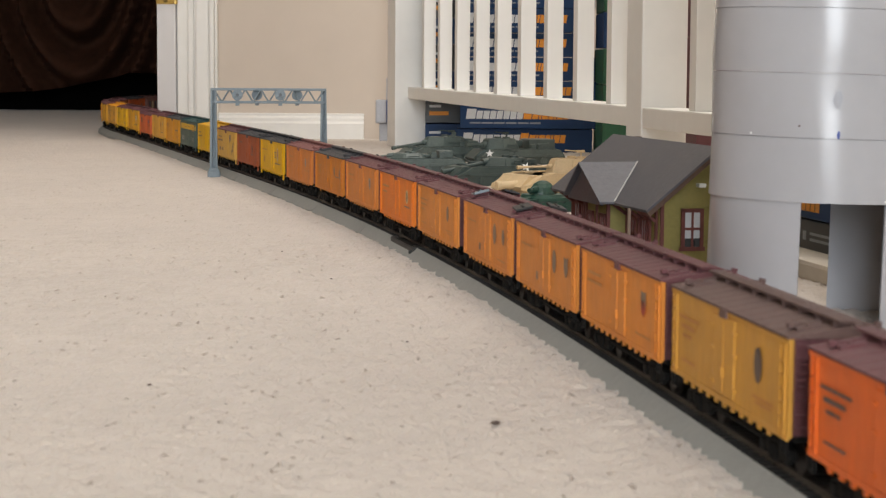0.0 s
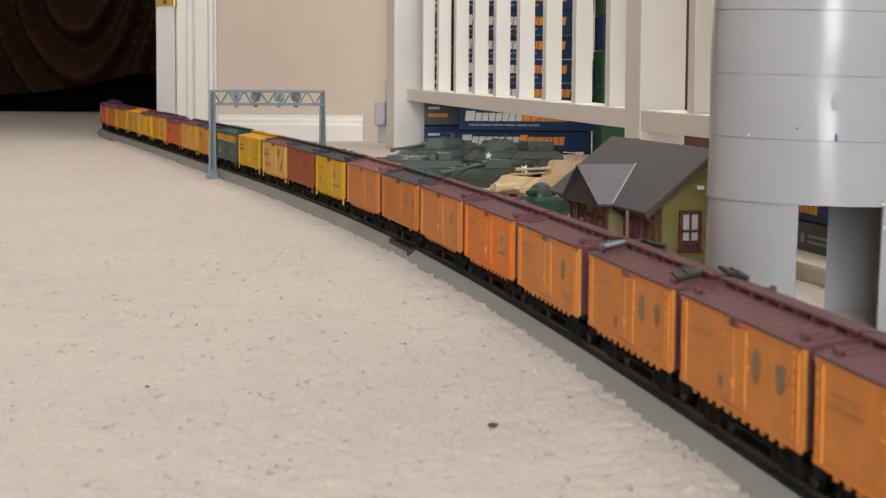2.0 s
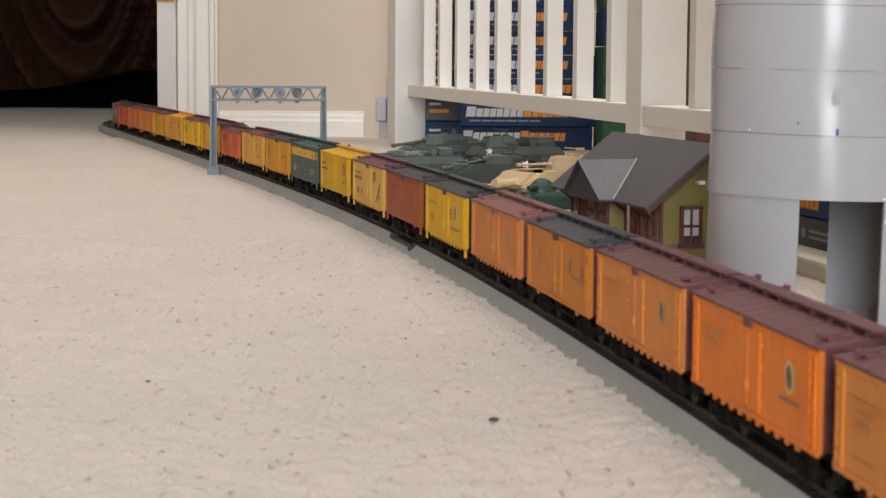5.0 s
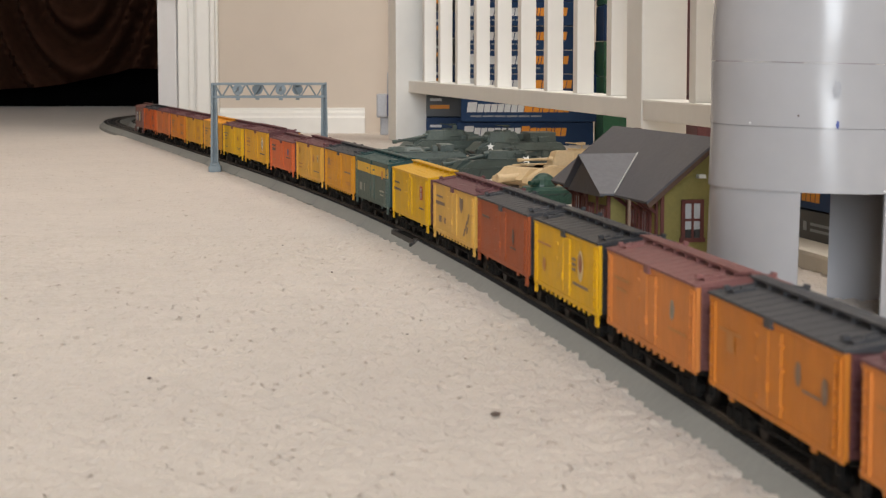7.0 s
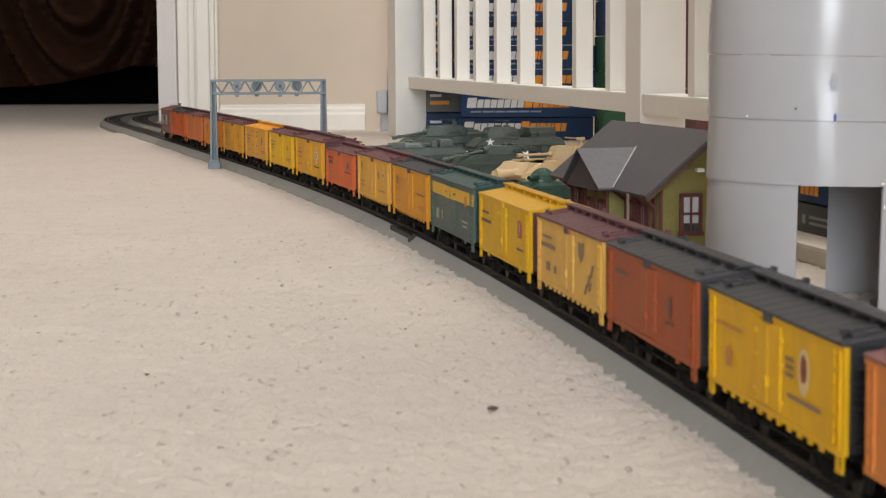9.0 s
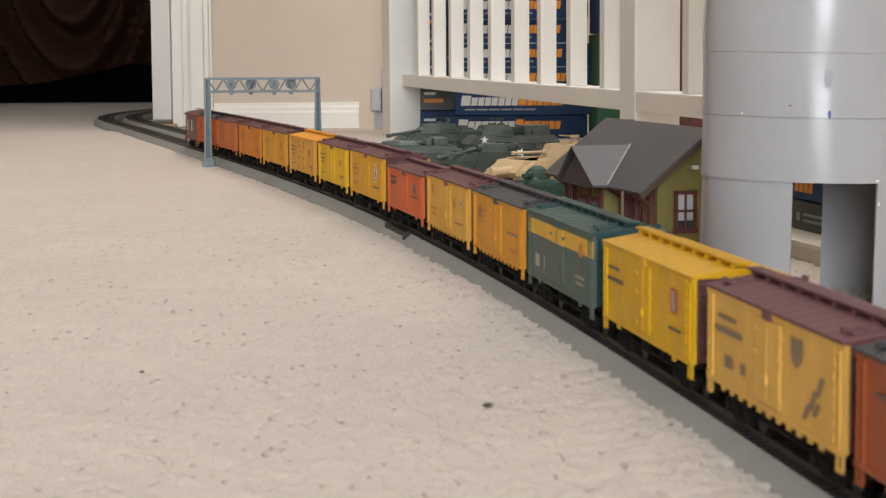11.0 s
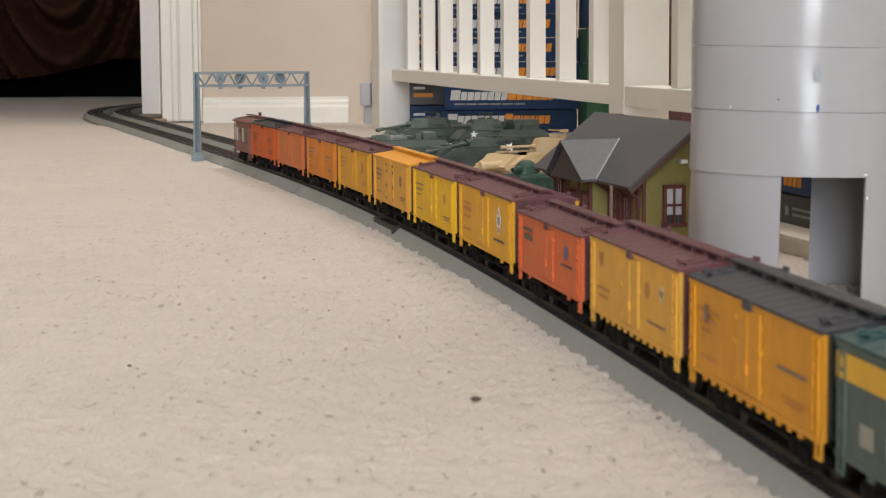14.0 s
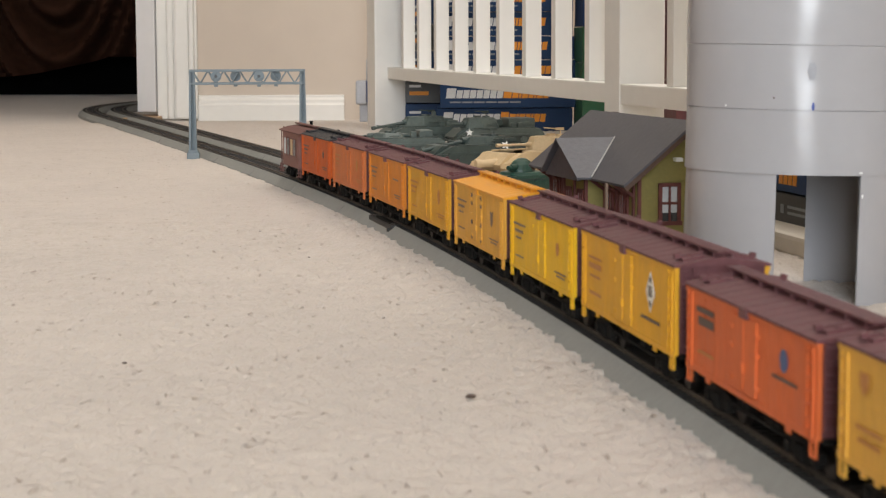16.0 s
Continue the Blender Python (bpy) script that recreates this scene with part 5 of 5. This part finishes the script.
    for x, y in () if round_turret else ((-tl * 0.16, tw * 0.14), (-tl * 0.10, -tw * 0.16)):
        bm = B()
        cyl(bm, 0.0052, 0.0048, (x, y, tz - 0.0008), (x, y, tz + 0.0022), 16)
        part("hatch", bm, mat, tu)
    # fittings: gun on the turret, engine deck, cable, lamps, spare links
    if not round_turret:
        bm = B()
        cyl(bm, 0.0008, 0.0008, (-tl * 0.16, tw * 0.14, tz + 0.0018), (-tl * 0.16, tw * 0.14, tz + 0.0070), 8)
        box(bm, -tl * 0.16 - 0.004, -tl * 0.16 + 0.006, tw * 0.14 - 0.0012, tw * 0.14 + 0.0012, tz + 0.0060, tz + 0.0088, 0.0004)
        cyl(bm, 0.0007, 0.0006, (-tl * 0.16 + 0.005, tw * 0.14, tz + 0.0076), (-tl * 0.16 + 0.020, tw * 0.14, tz + 0.0090), 8)
        part("machine_gun", bm, dark, tu)
        bm = B()
        box(bm, -tl * 0.66, -tl * 0.44, -tw * 0.26, tw * 0.26, tz * 0.18, tz * 0.78, 0.001)
        part("bustle_bin", bm, mat, tu)
        for s in (-1, 1):
            bm = B()
            cyl(bm, 0.0006, 0.0006, (tl * 0.05, s * tw * 0.47, tz * 0.45), (-tl * 0.28, s * tw * 0.46, tz * 0.45), 6)
            part("grab_rail", bm, mat, tu)
        for k in range(7):
            bm = B()
            box(bm, -hl + 0.010 + k * 0.0026, -hl + 0.0114 + k * 0.0026, -hw * 0.55, hw * 0.55, zt - 0.0004, zt + 0.0010)
            part("grille_slat", bm, dark, hu)
        for s in (-1, 1):
            bm = B()
            cyl(bm, 0.0008, 0.0008, (-hl + 0.012, s * (hw - 0.0035), zt + 0.0006), (hl - 0.026, s * (hw - 0.0035), zt + 0.0006), 6)
            part("tow_cable", bm, dark, hu)
            bm = B()
            cyl(bm, 0.0019, 0.0022, (hl - 0.014, s * hw * 0.62, zt - 0.0030), (hl - 0.0105, s * hw * 0.62, zt - 0.0030), 12)
            part("headlamp", bm, dark, hu)
        for k in range(4):
            bm = B()
            box(bm, 0, 0.0022, -0.011 + k * 0.0056, -0.0064 + k * 0.0056, 0, 0.0058, 0.0005, pose(hl - 0.0105, 0, 0.0105, 0, -40, 0))
            part("spare_link", bm, dark, hu)
    for kind, x, y, z, sx, sy, sz in extras:
        bm = B()
        box(bm, x - sx / 2, x + sx / 2, y - sy / 2, y + sy / 2, z, z + sz, 0.0008)
        part(kind, bm, mat, hu)
    if star:
        bm = B()
        r, sm = star
        pts = [((r if k % 2 == 0 else r * 0.42) * math.cos(radians(90 + 36 * k)), (r if k % 2 == 0 else r * 0.42) * math.sin(radians(90 + 36 * k))) for k in range(10)]
        prism(bm, pts, 0, 0.0003, "y")
        ob = part("star_decal", bm, M["star"], t, "white five-pointed star")
        ob.matrix_parent_inverse = m.inverted()
        ob.matrix_basis = sm
    return t


def at(px_x, d):
    return px_x * d, d


LUG = [("stowage_box", -0.036, 0.0, 0.020, 0.016, 0.034, 0.008), ("jerry_can", -0.03, 0.019, 0.018, 0.007, 0.005, 0.009), ("jerry_can", -0.02, 0.019, 0.018, 0.007, 0.005, 0.009)]
tank("toy_tank", pose(0.0020, 2.66, 0, 0, 0, 200), "dark green plastic toy tank with a long gun", M["olive"], 0.122, 0.058, 0.010, (0.000, 0.060, 0.046, 0.0135), 0.052, 0.0018, 8, extras=LUG + [("periscope", -0.012, 0.008, 0.034, 0.005, 0.005, 0.006), ("tool_box", 0.018, -0.022, 0.0195, 0.020, 0.008, 0.006), ("spare_link", 0.036, 0.010, 0.019, 0.010, 0.014, 0.003)], tilt=-8)
tank("toy_tank", pose(0.0960, 2.60, 0, 0, 0, 195), "dark green toy tank with a white star on its turret", M["olive"], 0.125, 0.060, 0.010, (0.022, 0.050, 0.046, 0.0140), 0.034, 0.0020, 24, star=(0.0056, pose(0.0616, 2.5300, 0.0170, -12, 0, -6)), extras=LUG + [("stowage_roll", -0.034, -0.004, 0.020, 0.036, 0.040, 0.013), ("stowage_box", -0.004, -0.024, 0.021, 0.012, 0.008, 0.010)])
tank("toy_tank", pose(0.0570, 2.17, 0, 0, 0, 203), "grey-green toy tank with sloped armour and star", M["olive_dark"], 0.118, 0.060, 0.0105, (-0.014, 0.052, 0.046, 0.0090), 0.056, 0.0022, 4, extras=LUG[1:] + [("tool_box", 0.012, -0.022, 0.0195, 0.016, 0.008, 0.005), ("hatch_cover", 0.030, 0.006, 0.0185, 0.012, 0.012, 0.002), ("headlamp", 0.046, 0.018, 0.014, 0.004, 0.004, 0.005)], star=(0.0060, pose(0.0905, 2.0900, 0.0235, -30, 20, 10)), tilt=-10)
tank("toy_tank", pose(-0.0330, 2.36, 0, 0, 0, 190), "dull green low toy tank hull", M["olive"], 0.120, 0.060, 0.009, (0.010, 0.040, 0.040, 0.0060), 0.030, 0.0016, 6, extras=LUG + [("tool_box", 0.020, -0.018, 0.018, 0.018, 0.008, 0.005), ("hatch_cover", 0.036, 0.010, 0.018, 0.012, 0.012, 0.002)], tilt=-4)
tank("toy_tank", pose(0.1175, 2.02, 0, 0, 0, 214), "tan plastic toy tank with a long gun", M["tan"], 0.124, 0.062, 0.011, (-0.020, 0.052, 0.046, 0.0150), 0.042, 0.0013, -6, extras=[("stowage_box", 0.028, -0.012, 0.0205, 0.012, 0.010, 0.003), ("grille", 0.018, 0.014, 0.0205, 0.012, 0.010, 0.002)])
tank("toy_tank", pose(0.0915, 1.775, 0, 0, 0, 206), "bottle-green plastic toy tank with a domed turret", M["green_toy"], 0.064, 0.040, 0.0035, (0.0, 0.027, 0.025, 0.0150), 0.012, 0.0014, 30, round_turret=True)


def tan_gun():
    t = thing("toy_gun_barrel", pose(0.0745, 1.980, 0.0, 0, 0, 200), "thick tan plastic gun lying beside the tanks", "toy part")
    bm = B()
    cyl(bm, 0.0042, 0.0036, (-0.020, 0, 0.0125), (0.020, 0, 0.0105), 16)
    cyl(bm, 0.0046, 0.0046, (0.016, 0, 0.0107), (0.021, 0, 0.0105), 16)
    part("barrel", bm, M["tan"], t)
    bm = B()
    box(bm, -0.024, -0.006, -0.009, 0.009, -0.001, 0.013, 0.002)
    part("cradle", bm, M["tan"], t)


tan_gun()


# ---- stacked boxes behind the railing ----
def carton(name, m, w, d, h, mat, label, marks=(), group="stacked model boxes"):
    """A card carton: body with a lid line, and its printing as plain blocks."""
    t = thing(name, m, label, "box", group)
    bm = B()
    box(bm, 0, w, 0, d, 0, h - 0.0008, 0.0008)
    part("carton", bm, mat, t)
    for mt, items in marks:
        for x, z, ww, hh, sk in items:
            bm = B()
            prism(bm, [(x, z), (x + ww, z), (x + ww + sk, z + hh), (x + sk, z + hh)], -0.0003, 0.0001, "y")
            part("printing", bm, M[mt], t, "plain printed block")
    return t


def logo_marks(w, h, x0=0.016):
    """Two slanted words as blocks, white then orange, and a thin line below."""
    white, orange = [], []
    x = x0
    for i in range(8):
        ww = 0.0140 if i == 0 else 0.0089
        white.append((x, h * 0.40, ww, 0.0150 if i == 0 else 0.0122, 0.0020))
        x += ww + 0.0012
    for i, ww in enumerate((0.0120, 0.0090, 0.0034, 0.0088, 0.0068, 0.0034, 0.0088, 0.0074)):
        orange.append((x, h * 0.40, ww, 0.0150 if i == 0 else 0.0122, 0.0020))
        x += ww + 0.0011
    thin = [(x0 + 0.006 + k * 0.018, h * 0.20, 0.016, 0.0024, 0) for k in range(6)]
    return (("print_white", white), ("print_orange", orange), ("print_grey", thin))


def boxes():
    rng = random.Random(8)
    for i in range(8):
        carton("model_box", pose(0.026 + rng.uniform(-0.006, 0.004), 2.93 + rng.uniform(-0.003, 0.003), i * 0.0358, 0, 0, rng.uniform(-1.2, 0.4)), 0.2035, 0.060, 0.0355, M["box_blue"], "navy blue card box with white and orange print", logo_marks(0.2035, 0.0355, 0.0085))
    for i in range(7):
        carton("model_box", pose(-0.026, 3.02 + rng.uniform(-0.003, 0.003), i * 0.0405), 0.056, 0.12, 0.040, M["box_dark" if i % 2 else "box_blue"], "dark card box end in a stack", (("print_orange", [(0.006, 0.012, 0.030, 0.006, 0)]), ("print_white", [(0.006, 0.024, 0.018, 0.004, 0)])))
    for i in range(6):
        carton("model_box", pose(0.2300, 2.80, i * 0.052, 0, 0, rng.uniform(-0.5, 0.5)), 0.09, 0.16, 0.0515, M["box_green" if i != 3 else "box_blue"], "green card box in a stack" if i != 3 else "navy card box on green ones", (("print_grey", [(0.012, 0.012, 0.020, 0.004, 0), (0.014, 0.020, 0.010, 0.012, 0)]),))
    for i in range(4):
        carton("storage_box", pose(0.315, 2.42, i * 0.085), 0.22, 0.16, 0.0845, ROOFS["maroon"], "dark maroon storage box behind the railing")
    turn = RAIL_TURN - 90
    x, y = rail_front(1.40)
    low = (("print_grey", [(0.105 + 0.0, 0.010, 0.045, 0.0018, 0), (0.105, 0.006, 0.045, 0.0018, 0), (0.092, 0.006, 0.006, 0.006, 0)]),)
    top = (("print_orange", [(0.088 + k * 0.0085, 0.005, 0.0068, 0.0095, 0.0012) for k in range(4)]), ("print_white", [(0.020 + k * 0.0085, 0.005, 0.0068, 0.0095, 0.0012) for k in range(7)]))
    base = Matrix.Translation((x - 0.018, y, 0.012)) @ pose(0, 0, 0, 0, 0, turn)
    carton("model_box", base, 0.235, 0.05, 0.0205, M["box_dark"], "flat charcoal card box on the ledge", low)
    carton("model_box", base @ pose(0, 0, 0.0206), 0.235, 0.05, 0.036, M["box_blue"], "navy card box with orange print on another box", top)


boxes()


# ---- plug-in unit on the wall ----
def wall_unit():
    t = thing("power_adapter", pose(-0.1125, 3.30, 0), "grey-white plug-in unit with a blue side, beside the wall corner", "adapter")
    bm = B()
    box(bm, 0, 0.018, 0, 0.030, 0.030, 0.070, 0.003)
    part("case", bm, M["adapter"], t)
    bm = B()
    box(bm, 0.018, 0.025, 0.004, 0.030, 0.032, 0.070, 0.002)
    part("side_cover", bm, M["adapter_blue"], t)
    bm = B()
    box(bm, 0.017, 0.023, 0.032, 0.050, 0.0, 0.106, 0.002)
    part("back_plate", bm, M["adapter"], t)
    bm = B()
    box(bm, 0.006, 0.022, 0.010, 0.032, 0.0, 0.030, 0.002)
    part("stand", bm, M["adapter"], t)


wall_unit()


# ---- crumbs in the carpet ----
def crumbs():
    rng = random.Random(12)
    spots = [(0.0196, 0.7181, 0.0018), (-0.1216, 0.7989, 0.0010)]
    for _ in range(5):
        d = rng.uniform(0.56, 1.9)
        spots.append((rng.uniform(-0.225, 0.03) * d, d, rng.uniform(0.0004, 0.0008)))
    for x, y, r in spots:
        if x > on_track_x(y) - 0.06:
            continue
        bm = B()
        v = bmesh.ops.create_icosphere(bm, subdivisions=1, radius=1)["verts"]
        for q in v:
            q.co = Vector((q.co.x * r * rng.uniform(0.9, 1.6), q.co.y * r * rng.uniform(0.8, 1.3), q.co.z * r * 0.5))
        ob = part("crumb", bm, M["crumb"])
        ob.matrix_world = pose(x, y, 0.0018, 0, 0, rng.uniform(0, 180))
        tagged(ob, "dark crumb caught in the carpet pile", "crumb", "crumbs in the carpet")


def on_track_x(y):
    return float(np.interp(-y, -GY, GX))


crumbs()


# ---- motion of the train ----
TIMES = [0.0, 1.5, 3.5, 7.0, 9.0, 12.5, 14.5, 16.0]
PLACES = [-1.2281, -0.9895, -0.6791, -0.1177, 0.1926, 0.7191, 1.0218, 1.2490]
OFFSETS = [0.0, -0.0023, -0.0041, -0.0006, -0.0023, -0.001, -0.0009, -0.0013, 0.0066, 0.0049, 0.0025, -0.002, 0.0028, 0.0056, -0.0014, -0.0009, 0.0001, 0.0018, 0.0, -0.0014, -0.0035, 0.0023, 0.0008, -0.0035, -0.003, 0.0007, 0.0]


LENGTHS = {7: 0.1445, 8: 0.1335, 11: 0.1385}


def travelled(t):
    """How far the rear of the first car behind the caboose has come: a smooth curve through the known places."""
    i = min(max(int(np.searchsorted(TIMES, t)) - 1, 0), len(TIMES) - 2)
    g = np.gradient(PLACES, TIMES)
    a, b = TIMES[i], TIMES[i + 1]
    h, u = b - a, (t - a) / (b - a)
    return ((2 * u**3 - 3 * u**2 + 1) * PLACES[i] + (u**3 - 2 * u**2 + u) * h * g[i] + (-2 * u**3 + 3 * u**2) * PLACES[i + 1] + (u**3 - u**2) * h * g[i + 1])


def motions():
    for n, car in CARS:
        rows = []
        for t in np.arange(0, 16.01, 0.5):
            if n == 0:
                base = travelled(t)
                a, b = base - 0.063 - 0.027, base - 0.063 + 0.027
            else:
                base = travelled(t) + 0.152 * (n - 1) + OFFSETS[n]
                mid = base + LENGTHS.get(n, 0.1365) / 2
                a, b = mid - 0.045, mid + 0.045
            xa, ya, _ = on_track(a)
            xb, yb, _ = on_track(b)
            rows.append((float(t), pose((xa + xb) / 2, (ya + yb) / 2, RAIL_TOP, 0, 0, math.degrees(math.atan2(yb - ya, xb - xa)))))
        walk(car, rows)


motions()
